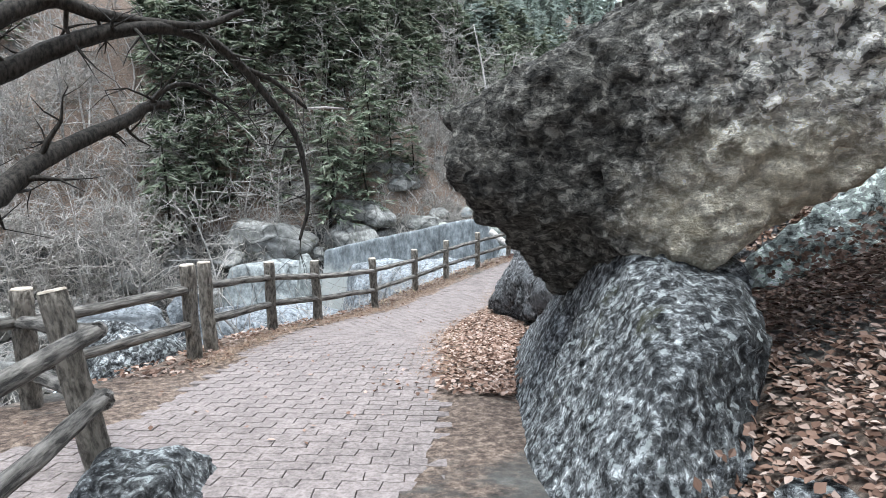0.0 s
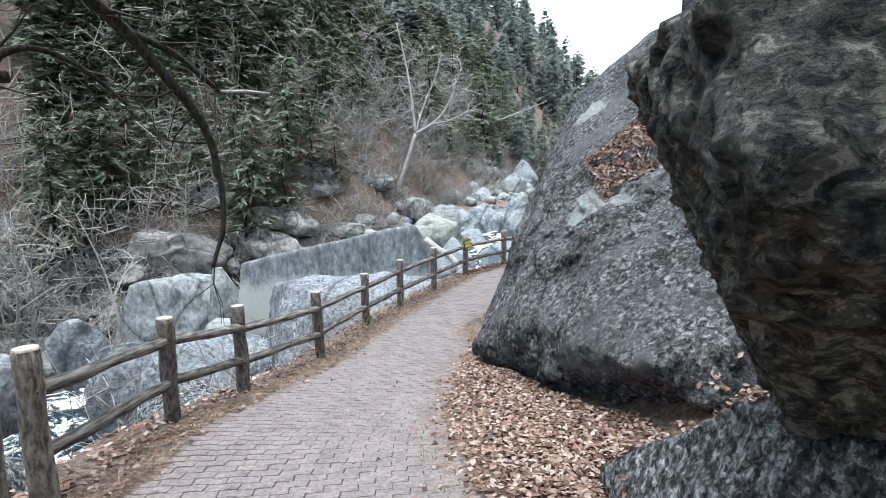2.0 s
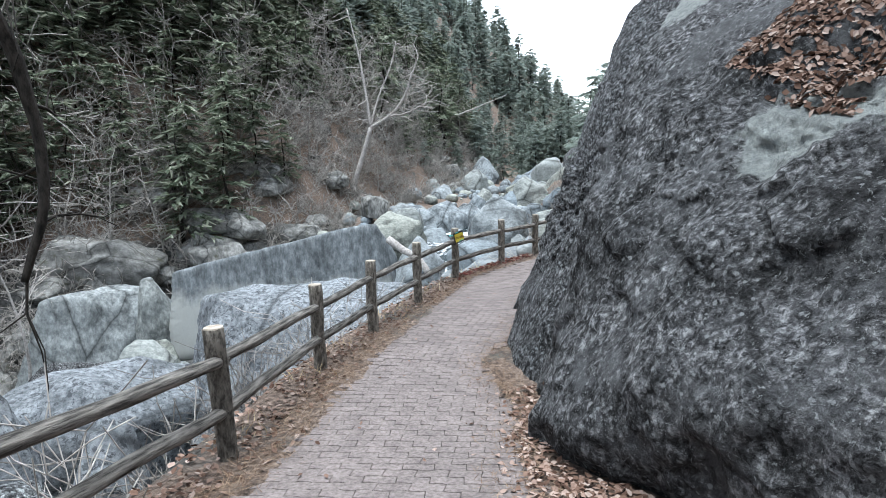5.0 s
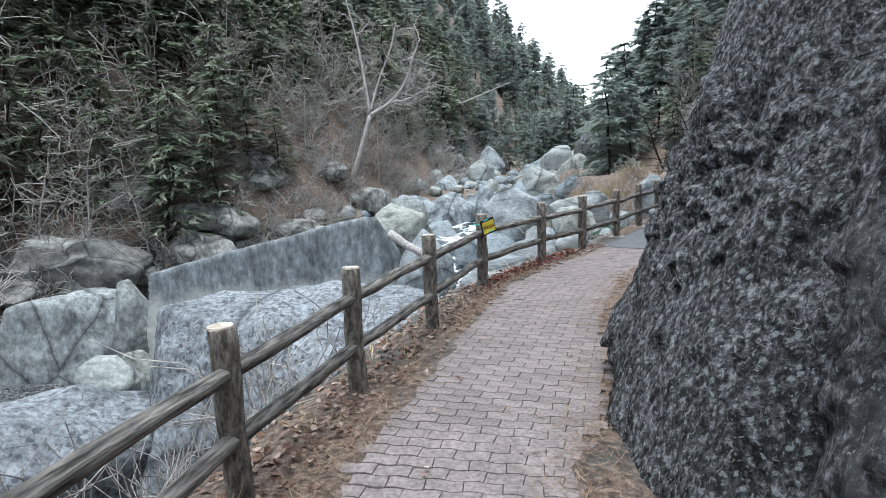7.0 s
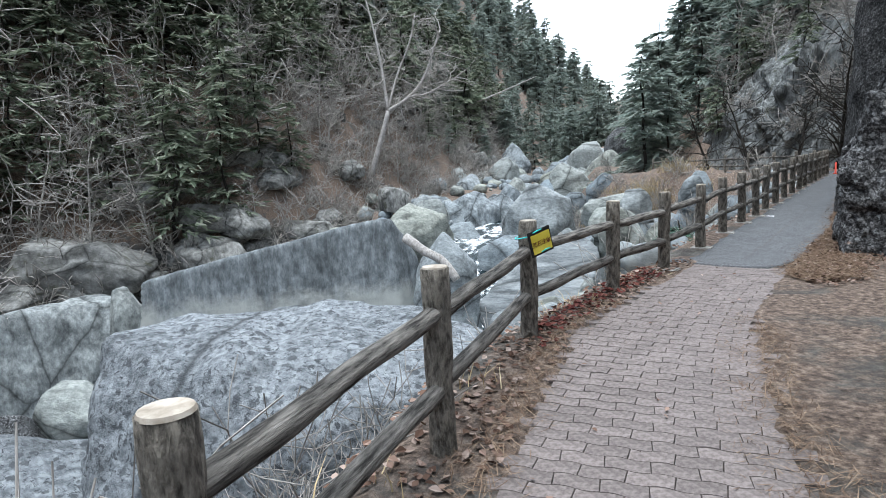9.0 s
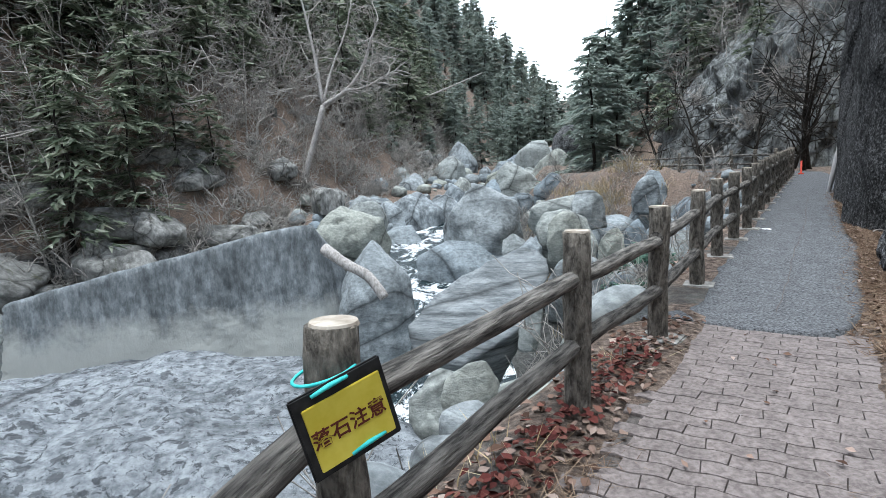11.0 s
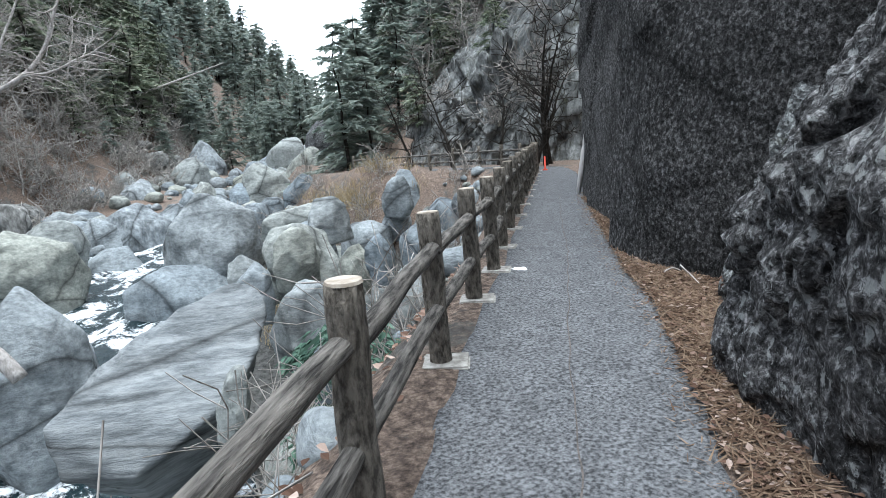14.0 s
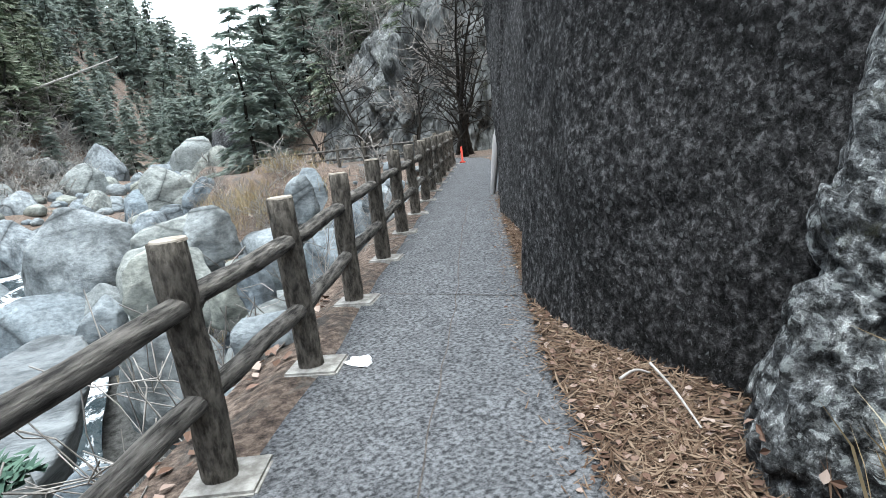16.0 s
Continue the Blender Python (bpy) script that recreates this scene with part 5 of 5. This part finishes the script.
# rock outcrops of the far slope
orr = random.Random(77)
OUTCROPS = [rock_mesh("outcrop", block(0, 0, 0, 2.6, 1.9, 2.4, 0, 0, 0.6, 0.1), 300 + k, 4, edge=60, rough=0.12, freq=0.8, ridged=0.03, chunk=0.16, chunk_size=0.8)[0] for k in range(5)]
n = 0
while n < 110:
    y = orr.uniform(12, 105) if n < 60 else orr.uniform(24, 56)
    g = orr.uniform(-1.5, 9)
    x = lerp(FAR_T, y) - g
    s = orr.uniform(0.35, 1.0) if n < 60 else orr.uniform(0.7, 1.6)
    o = put("outcrop", OUTCROPS[n % 5], ROCK_HILL, at=pose(x, y, land(x, y) - 1.1 * s, orr.uniform(-14, 14), orr.uniform(-14, 14), orr.uniform(0, 360)) @ Matrix.Diagonal((s * orr.uniform(1.1, 2.2), s * 1.3, s * orr.uniform(0.6, 0.85), 1)))
    tagged(o, "weathered grey rock outcrop on the leaf-covered slope", "rock", "rock outcrops")
    n += 1


def log_thing(name, words, pts, a, b, material, seed):
    v, f = [], []
    line_pts = smooth_line(pts, 4)
    tube(v, f, line_pts, [a + (b - a) * k / (len(line_pts) - 1) for k in range(len(line_pts))], 9, True, 0.16, seed)
    return tagged(put(name, mesh_of(name, v, f, True), material), words, "log")


log_thing("driftwood_log", "bleached broken driftwood log lodged beside the slab", [(-0.9, 32.9, -1.95), (-0.1, 32.5, -2.5), (0.6, 32.2, -2.9), (1.1, 31.9, -3.6)], 0.2, 0.17, BARK_PALE, 3)
log_thing("fallen_log", "pale broken trunk lying on the far slope", [(1.6, 91, 9.5), (3.2, 91.1, 9.6), (5.0, 91.1, 9.0)], 0.35, 0.5, BARK_PALE, 5)
log_thing("fallen_pole", "long thin pale fallen tree on the slope", [(4.6, 91.1, 9.0), (9, 91.8, 10.6), (14.7, 92.7, 12.8)], 0.16, 0.05, BARK_PALE, 6)
log_thing("dry_stick", "thin bleached stick lying on the leaves", [(8.22, 20.40, -0.52), (8.29, 20.37, -0.49), (8.36, 20.34, -0.52)], 0.008, 0.005, BARK_PALE, 7)
log_thing("dry_stick", "thin bleached stick lying on the leaves", [(8.36, 20.34, -0.47), (8.29, 20.17, -0.52), (8.09, 19.92, -0.52)], 0.007, 0.004, BARK_PALE, 8)
rock("pale_sliver", "pale upright split slab at the edge of the dark cliff", simple_material("bleached_wood", (0.5, 0.48, 0.46), (0.78, 0.76, 0.74), 8, 0.8, 0.4, 0.02, (1, 1, 0.2)),
     [(12.28, 26.4, -0.8), (12.36, 26.45, -0.8), (12.32, 26.55, -0.8), (12.4, 26.1, 0.8), (12.5, 26.15, 0.7), (12.42, 26.02, 1.95), (12.6, 25.98, 2.05), (12.62, 26.15, 1.3), (12.5, 26.25, 0.9)], 8.3, 4, edge=20, rough=0.03, freq=2)

# ---- the warning sign on its post ----
SIGN_YELLOW = simple_material("sign_yellow", (0.62, 0.5, 0.05), (0.72, 0.6, 0.09), 9, 0.5, 0.1, 0.003)
SIGN_BLACK = simple_material("sign_black", (0.012, 0.012, 0.012), (0.03, 0.03, 0.03), 20, 0.6, 0.1, 0.003)
SIGN_INK = simple_material("sign_ink", (0.09, 0.02, 0.012), (0.13, 0.03, 0.02), 20, 0.6, 0.0)
CORD = simple_material("cord", (0.05, 0.5, 0.5), (0.1, 0.65, 0.62), 30, 0.7, 0.2, 0.003)


def slab_mesh(name, w, h, d, bevel=0.004):
    bm = bmesh.new()
    bmesh.ops.create_cube(bm, size=1)
    for q in bm.verts:
        q.co = Vector((q.co.x * w, q.co.y * d, q.co.z * h))
    bmesh.ops.bevel(bm, geom=list(bm.edges), offset=bevel, segments=2, affect="EDGES")
    me = bpy.data.meshes.new(name)
    bm.to_mesh(me)
    bm.free()
    return me


sign = tagged(new("warning_sign"), "yellow falling-rock warning sign in a black frame", "sign")
sign.matrix_basis = pose(1.444, 14.190, 0.145, 0, 0, 30) @ pose(0, 0, 0, 0, -14, 0) @ Matrix.Scale(0.9, 4)
put("frame", slab_mesh("frame", 0.25, 0.225, 0.012), SIGN_BLACK, sign)
put("panel", slab_mesh("panel", 0.212, 0.172, 0.006, 0.002), SIGN_YELLOW, sign, Matrix.Translation((0.004, -0.0075, -0.008)))
words = bpy.data.curves.new("lettering", "FONT")
words.body, words.size, words.align_x, words.align_y = "落石注意", 0.051, "CENTER", "CENTER"
words.extrude, words.offset = 0.0008, 0.0007
letter_ob = bpy.data.objects.new("lettering_curve", words)
scene.collection.objects.link(letter_ob)
bpy.context.view_layer.update()
letter_mesh = bpy.data.meshes.new_from_object(letter_ob.evaluated_get(bpy.context.evaluated_depsgraph_get()))
bpy.data.objects.remove(letter_ob)
letter_mesh.materials.clear()
put("lettering", letter_mesh, SIGN_INK, sign, Matrix.Translation((0.0, -0.0118, -0.012)) @ pose(0, 0, 0, 90, 0, 0))
for z, x in ((0.1, -0.02), (-0.09, 0.03)):
    v, f = [], []
    tube(v, f, [(x - 0.05, -0.009, z), (x, -0.012, z + 0.006), (x + 0.05, -0.009, z + 0.004)], [0.005, 0.007, 0.005], 6)
    put("cord", mesh_of("cord", v, f, True), CORD, sign)
v, f = [], []
tube(v, f, [(0.086 * math.cos(a), 0.086 * math.sin(a), 0.02 * math.cos(a)) for a in [k * math.pi / 10 for k in range(21)]], [0.005] * 21, 5, False)
put("cord", mesh_of("cord", v, f, True), CORD, sign, sign.matrix_basis.inverted() @ Matrix.Translation((1.365, 14.46, 0.16)))

PAPER = simple_material("paper", (0.7, 0.72, 0.73), (0.82, 0.83, 0.84), 30, 0.8, 0.2, 0.005)
v = [(0.075 * math.cos(a) * (1 + 0.25 * math.sin(3 * a)), 0.1 * math.sin(a), 0.004 + 0.004 * math.sin(5 * a)) for a in [k * math.pi / 6 for k in range(12)]] + [(0, 0, 0.012)]
tagged(put("paper_scrap", mesh_of("paper_scrap", v, [(k, (k + 1) % 12, 12) for k in range(12)]), PAPER, at=(7.55, 21.72, path_z(21.72) + 0.012)), "crumpled white paper scrap on the asphalt", "litter")
MARK = simple_material("marker_red", (0.5, 0.05, 0.03), (0.6, 0.08, 0.05), 12, 0.6, 0.0)
v, f = [], []
tube(v, f, [(0, 0, 0), (0, 0, 0.05), (0, 0, 0.06), (0, 0, 0.5)], [0.1, 0.09, 0.035, 0.03], 12)
marker = tagged(put("marker_post", mesh_of("marker_post", v, f, True), MARK, at=(16.75, 33.3, path_z(33.3))), "small red marker post at the end of the fence", "post")

# ---- fallen leaves, needles, grass and twigs ----
LEAF = leaf_material("fallen_leaves", [(0.0, (0.07, 0.042, 0.031)), (0.35, (0.165, 0.104, 0.077)), (0.7, (0.28, 0.195, 0.155)), (1.0, (0.44, 0.355, 0.305))])
STRAW = leaf_material("dry_needles", [(0.0, (0.085, 0.054, 0.037)), (0.5, (0.19, 0.128, 0.088)), (1.0, (0.34, 0.255, 0.182))])
GRASS = leaf_material("dry_grass", [(0.0, (0.3, 0.22, 0.12)), (0.6, (0.46, 0.37, 0.22)), (1.0, (0.6, 0.52, 0.36))])
RED_LEAF = leaf_material("red_leaves", [(0.0, (0.06, 0.02, 0.018)), (0.6, (0.14, 0.045, 0.038)), (1.0, (0.24, 0.12, 0.09))])


def trees_of(obs):
    out = []
    for ob in obs:
        m = ob.matrix_basis
        out.append(BVHTree.FromPolygons([m @ q.co for q in ob.data.vertices], [tuple(p.vertices) for p in ob.data.polygons]))
    return out


NEAR_ROCKS = trees_of([o for o in ROCKS if abs(o.location.x) < 14 and -6 < o.location.y < 24 and o.name.split(".")[0] != "river_boulder"])


def surface(x, y, top=9.0, rocks=True):
    """Height and slope of what lies under (x, y)."""
    best, nor = land(x, y), Vector((0, 0, 1))
    if rocks:
        for t in NEAR_ROCKS:
            p, nn, _, _ = t.ray_cast(Vector((x, y, top)), Vector((0, 0, -1)))
            if p and p.z > best:
                best, nor = p.z, nn
    return best, nor


def leaf(v, f, c, nor, r, size):
    a = nor.cross(Vector((r.gauss(0, 1), r.gauss(0, 1), r.gauss(0, 1)))).normalized()
    b = nor.cross(a)
    n = (nor + Vector((r.gauss(0, 0.28), r.gauss(0, 0.28), 0))).normalized()
    a = (a - n * a.dot(n)).normalized()
    b = n.cross(a)
    l, w, curl = size * r.uniform(0.7, 1.3), size * r.uniform(0.26, 0.42), size * r.uniform(0.0, 0.28)
    i = len(v)
    up = n * 0.006 + n * r.uniform(0, 0.02)
    v += [tuple(c - a * l * 0.5 + up), tuple(c + b * w + n * curl + up), tuple(c + b * w * 0.7 + a * l * 0.25 + n * curl + up), tuple(c + a * l * 0.5 + n * curl * 0.6 + up), tuple(c - b * w * 0.7 + a * l * 0.25 + n * curl + up), tuple(c - b * w + n * curl + up)]
    f += [(i, i + 1, i + 2, i + 3), (i, i + 3, i + 4, i + 5)]


def litter(name, words, count, area, keep, size, material, seed, rocks=True, lift=0.0, climb=9.0, steep=0.45):
    r = random.Random(seed)
    v, f = [], []
    made = tries = 0
    while made < count and tries < count * 12:
        tries += 1
        x, y = r.uniform(area[0], area[1]), r.uniform(area[2], area[3])
        if r.random() > keep(x, y):
            continue
        z, nor = surface(x, y, land(x, y) + climb + 0.02, rocks)
        if nor.z < steep or z > land(x, y) + climb:
            continue
        leaf(v, f, Vector((x, y, z + lift)), nor, r, size)
        made += 1
    return tagged(put(name, mesh_of(name, v, f), material), words, "leaves", kind="stuff")


def by_path(x, y, reach):
    """1 at the path's right edge, fading away from it and onto it."""
    d = x - lerp(RIGHT_W, y)
    return max(0.0, 1 - abs(d - reach) / (reach + 0.25)) if d > -0.35 else 0.03


litter("leaf_litter", "dry brown leaves heaped between the path and the rocks", 8000, (1.0, 3.2, 1.0, 8.5), lambda x, y: by_path(x, y, 0.55) if y < 8.5 else 0, 0.058, LEAF, 1, True, 0.02, 0.12)
litter("leaf_litter", "dry brown leaves covering the slope behind the boulder", 17000, (2.9, 6.4, -2.6, 3.4), lambda x, y: 1.0, 0.058, LEAF, 2, True, 0.02, 0.25)
litter("leaf_litter", "dry brown leaves drifted under the overhanging rock", 5600, (1.9, 5.4, 2.2, 5.0), lambda x, y: 1.0, 0.058, LEAF, 9, True, 0.02, 0.3)
litter("leaf_litter", "brown leaves lying in a hollow of the boulder", 6500, (2.9, 6.2, 6.2, 10.0), lambda x, y: 1.0 if 3.1 < x < 5.8 and abs(y - 6.95 - (x - 3.2) * 0.6) < 0.6 + 0.6 * noise.noise((x * 1.7, y * 1.7, 1)) else 0, 0.058, LEAF, 3, steep=0.3)
litter("leaf_litter", "scattered brown leaves at the foot of the fence", 2600, (-2.0, 4.5, 1.0, 17.5), lambda x, y: max(0.0, 1 - abs(x - edge_x(y) - 0.02) / 0.42), 0.06, LEAF, 4, False, 0.0)
litter("leaf_litter", "brown leaves on the bank below the fence", 3000, (-4.5, 8.0, 0.0, 26), lambda x, y: 1.0 if 0.2 < edge_x(y) - x < 2.6 else 0, 0.08, LEAF, 5, False)
litter("leaf_litter", "dark red fallen leaves by the fence", 420, (1.4, 3.3, 14.0, 17.0), lambda x, y: max(0.0, 1 - abs(x - edge_x(y) + 0.02) / 0.3), 0.06, RED_LEAF, 6, False, 0.02)
litter("leaf_litter", "a few dry leaves blown onto the paving", 160, (-1.0, 5.0, -3.0, 17.0), lambda x, y: 1.0 if edge_x(y) + 0.3 < x < lerp(RIGHT_W, y) else 0, 0.045, LEAF, 7, False, 0.035)


def needles(name, words, count, area, keep, seed, material, length=0.07, wide=1.0):
    r = random.Random(seed)
    v, f = [], []
    made = tries = 0
    while made < count and tries < count * 12:
        tries += 1
        x, y = r.uniform(area[0], area[1]), r.uniform(area[2], area[3])
        if r.random() > keep(x, y):
            continue
        z, nor = surface(x, y)
        if nor.z < 0.5 or z > land(x, y) + 0.15:
            continue
        a = nor.cross(Vector((r.gauss(0, 1), r.gauss(0, 1), r.gauss(0, 1)))).normalized()
        a = (a + nor * r.gauss(0, 0.25)).normalized()
        b = a.cross(nor).normalized() * r.uniform(0.0014, 0.0034) * wide
        c = Vector((x, y, z + 0.015 + r.uniform(0, 0.025)))
        l = length * r.uniform(0.5, 1.5)
        i = len(v)
        v += [tuple(c - a * l), tuple(c + b), tuple(c + a * l + nor * 0.01), tuple(c - b)]
        f.append((i, i + 1, i + 2, i + 3))
        made += 1
    return tagged(put(name, mesh_of(name, v, f), material), words, "litter", kind="stuff")


litter("leaf_litter", "orange-brown leaves and needles heaped at the cliff foot", 6500, (4.6, 13.5, 15.6, 28), lambda x, y: max(0.0, 1 - abs(x - lerp(RIGHT_W, y) - 0.5) / 0.75), 0.045, LEAF, 10, True, 0.015, 0.2)
needles("needle_litter", "orange-brown pine needles along the cliff foot", 24000, (4.6, 12.5, 15.8, 26.5), lambda x, y: max(0.0, 1 - abs(x - lerp(RIGHT_W, y) - 0.4) / 0.7), 11, STRAW, 0.075, 2.0)
needles("needle_litter", "orange-brown needles at the path's edges", 12000, (-1.2, 3.4, 1.5, 15.5), lambda x, y: max(0.0, 1 - abs(x - lerp(RIGHT_W, y) + 0.05) / 0.35) + 0.7 * max(0.0, 1 - abs(x - edge_x(y) - 0.28) / 0.3), 12, STRAW)


def grass(name, words, spots, blades, height, material, seed, spread):
    r = random.Random(seed)
    v, f = [], []
    for x0, y0, z0 in spots:
        for _ in range(blades):
            x, y = x0 + r.gauss(0, spread), y0 + r.gauss(0, spread)
            h = height * r.uniform(0.5, 1.2)
            lean = Vector((r.gauss(0, 0.35), r.gauss(0, 0.35), 1)).normalized()
            w = Vector((r.gauss(0, 1), r.gauss(0, 1), 0)).normalized() * height * 0.016
            b = Vector((x, y, z0 - 0.05))
            m, t = b + lean * h * 0.55, b + lean * h * 0.9 + Vector((lean.x, lean.y, -0.1)) * h * 0.5
            i = len(v)
            v += [tuple(b - w), tuple(b + w), tuple(m + w * 0.7), tuple(m - w * 0.7), tuple(t)]
            f += [(i, i + 1, i + 2, i + 3), (i + 3, i + 2, i + 4)]
    return tagged(put(name, mesh_of(name, v, f), material), words, "grass", kind="stuff")


gr = random.Random(5)
grass("dry_grass", "golden dry grass on the gravel bar of the river", [(x, y, land(x, y)) for x, y in [(11.0 + gr.gauss(0, 2.0), 44.5 + gr.gauss(0, 3.0)) for _ in range(110)]], 75, 0.8, GRASS, 3, 0.45)
grass("dry_grass", "tuft of dry yellow-green grass at the cliff foot", [(8.05, 19.0, -0.1), (7.9, 19.15, -0.35)], 90, 0.35, GRASS, 4, 0.08)
grass("dry_grass", "dry pale grass beside the fence posts", [(edge_x(y) - 0.12, y, path_z(y) - 0.1) for y in (7.8, 9.3, 10.4, 11.7, 12.2, 13.4, 15.1, 15.5, 16.6)], 34, 0.34, GRASS, 6, 0.13)

bush = shrub(251, 1.1, 9, BARK_GREY, "leafless brambles on the bank below the fence", 0.25)
bush.matrix_basis = pose(-0.9, 11.6, land(-0.9, 11.6), 0, 0, 0)
bush["group"] = "brambles below the fence"
br = random.Random(8)
for k in range(46):
    y = br.uniform(2.5, 25)
    x = edge_x(y) - br.uniform(0.75, 2.2)
    c = copy_thing(bush, pose(x, y, land(x, y) - 0.05, br.uniform(-15, 15), br.uniform(-15, 15), br.uniform(0, 360)))
    s = br.uniform(0.6, 1.25)
    c.scale = (s, s, s)
for x, y, s in ((6.9, 34.2, 1.2), (8.0, 33.0, 1.0), (1.0, 30.5, 1.3), (0.2, 29.0, 1.1), (1.6, 27.5, 1.2), (2.4, 26.4, 1.0)):
    c = copy_thing(bush, pose(x, y, land(x, y) + 0.1, 0, 0, 70 * x))
    c.scale = (s, s, s)

sb = random.Random(21)
THIN = [shrub(171 + k, (1.5, 2.0)[k], 10, BARK_GREY, "thin leafless shrub below the path", 0.35) for k in range(2)]
for k, ob in enumerate(THIN):
    set_at(ob, edge_x(30 + 4 * k) - 2.2, 30 + 4 * k)
    ob["group"] = "shrubs on the banks"
for k in range(60):
    y = sb.uniform(24, 62)
    x = edge_x(y) - sb.uniform(0.8, 5.5)
    c = scaled_copy(THIN[k % 2], x, y, sb.uniform(0, 360), sb.uniform(0.45, 0.95), sb.uniform(-15, 15), "shrubs on the banks")
for k in range(70):
    y = sb.uniform(35, 66)
    x = edge_x(y) - sb.uniform(0.4, 9.0)
    c = scaled_copy(SHRUBS[k % 2], x, y, sb.uniform(0, 360), sb.uniform(0.4, 0.8), sb.uniform(-15, 15), "shrubs on the banks")

# ---- pavers, laid in rows across the path ----
def paver_mesh(flip):
    L, D, A = 0.1085, 0.0532, 0.0095 * flip
    ring = []
    for side in (-1, 1):
        us = [-L + 2 * L * k / 6 for k in range(7)]
        if side > 0:
            us.reverse()
        for u in us:
            ring.append((u + 0.004 * side * flip * (1 if abs(abs(u) - L) < 1e-6 else 0), side * D + A * math.sin(2 * math.pi * u / 0.22)))
    n = len(ring)
    v = [(x * 0.982, y * 0.965, 0.0) for x, y in ring] + [(x, y, -0.007) for x, y in ring] + [(x, y, -0.035) for x, y in ring]
    f = [tuple(range(n))]
    for k in range(n):
        m = (k + 1) % n
        f += [(k, n + k, n + m, m), (n + k, 2 * n + k, 2 * n + m, n + m)]
    return v, f


PV = [paver_mesh(1), paver_mesh(-1)]
PM = [mesh_of("paver", *PV[0]), mesh_of("paver", *PV[1])]
mid_line = []
for y in np.arange(-8, 18.2, 0.05):
    a, b = path_sides(float(y))
    mid_line.append((float(y), (edge_x(float(y)) + 1.35) if y > 2 else 0.35 + (2 - float(y)) * 0.12))
ys = np.array([p[0] for p in mid_line])
xs = np.array([p[1] for p in mid_line])
xs = np.convolve(np.pad(xs, 30, mode="edge"), np.ones(61) / 61, mode="valid")
run = np.concatenate([[0], np.cumsum(np.hypot(np.diff(xs), np.diff(ys)))])
pr = random.Random(3)
jv, jf = [], []
row, s = 0, 0.0
picked = 0
while s < run[-1] - 0.1:
    cx, cy = float(np.interp(s, run, xs)), float(np.interp(s, run, ys))
    ax, ay = float(np.interp(s + 0.3, run, xs)), float(np.interp(s + 0.3, run, ys))
    yaw = math.atan2(ay - cy, ax - cx) - math.pi / 2
    for k in range(-11, 13):
        u = (k + 0.5 * (row % 2)) * 0.22
        x, y = cx + math.cos(yaw) * u, cy + math.sin(yaw) * u
        a, b = path_sides(y)
        if not (a - 0.02 < x < b + 0.03) or y > asphalt_edge(x) + 0.03:
            continue
        slope = math.degrees(math.atan2(path_z(y + 0.1) - path_z(y - 0.1), 0.2))
        m = pose(x, y, path_z(y) + 0.004 + pr.uniform(0, 0.003), slope + pr.gauss(0, 0.35), pr.gauss(0, 0.35), math.degrees(yaw) + pr.gauss(0, 0.4))
        if 10.3 < y < 13.4 and picked < 300:
            put("paver", PM[row % 2], PAVER, pavement, m)
            picked += 1
        else:
            pv, pf = PV[row % 2]
            o = len(jv)
            jv += [tuple(m @ Vector(q)) for q in pv]
            jf += [tuple(o + i for i in face) for face in pf]
    s += 0.11
    row += 1
tagged(put("paver_field", mesh_of("paver_field", jv, jf), PAVER_FIELD, pavement), kind="stuff")
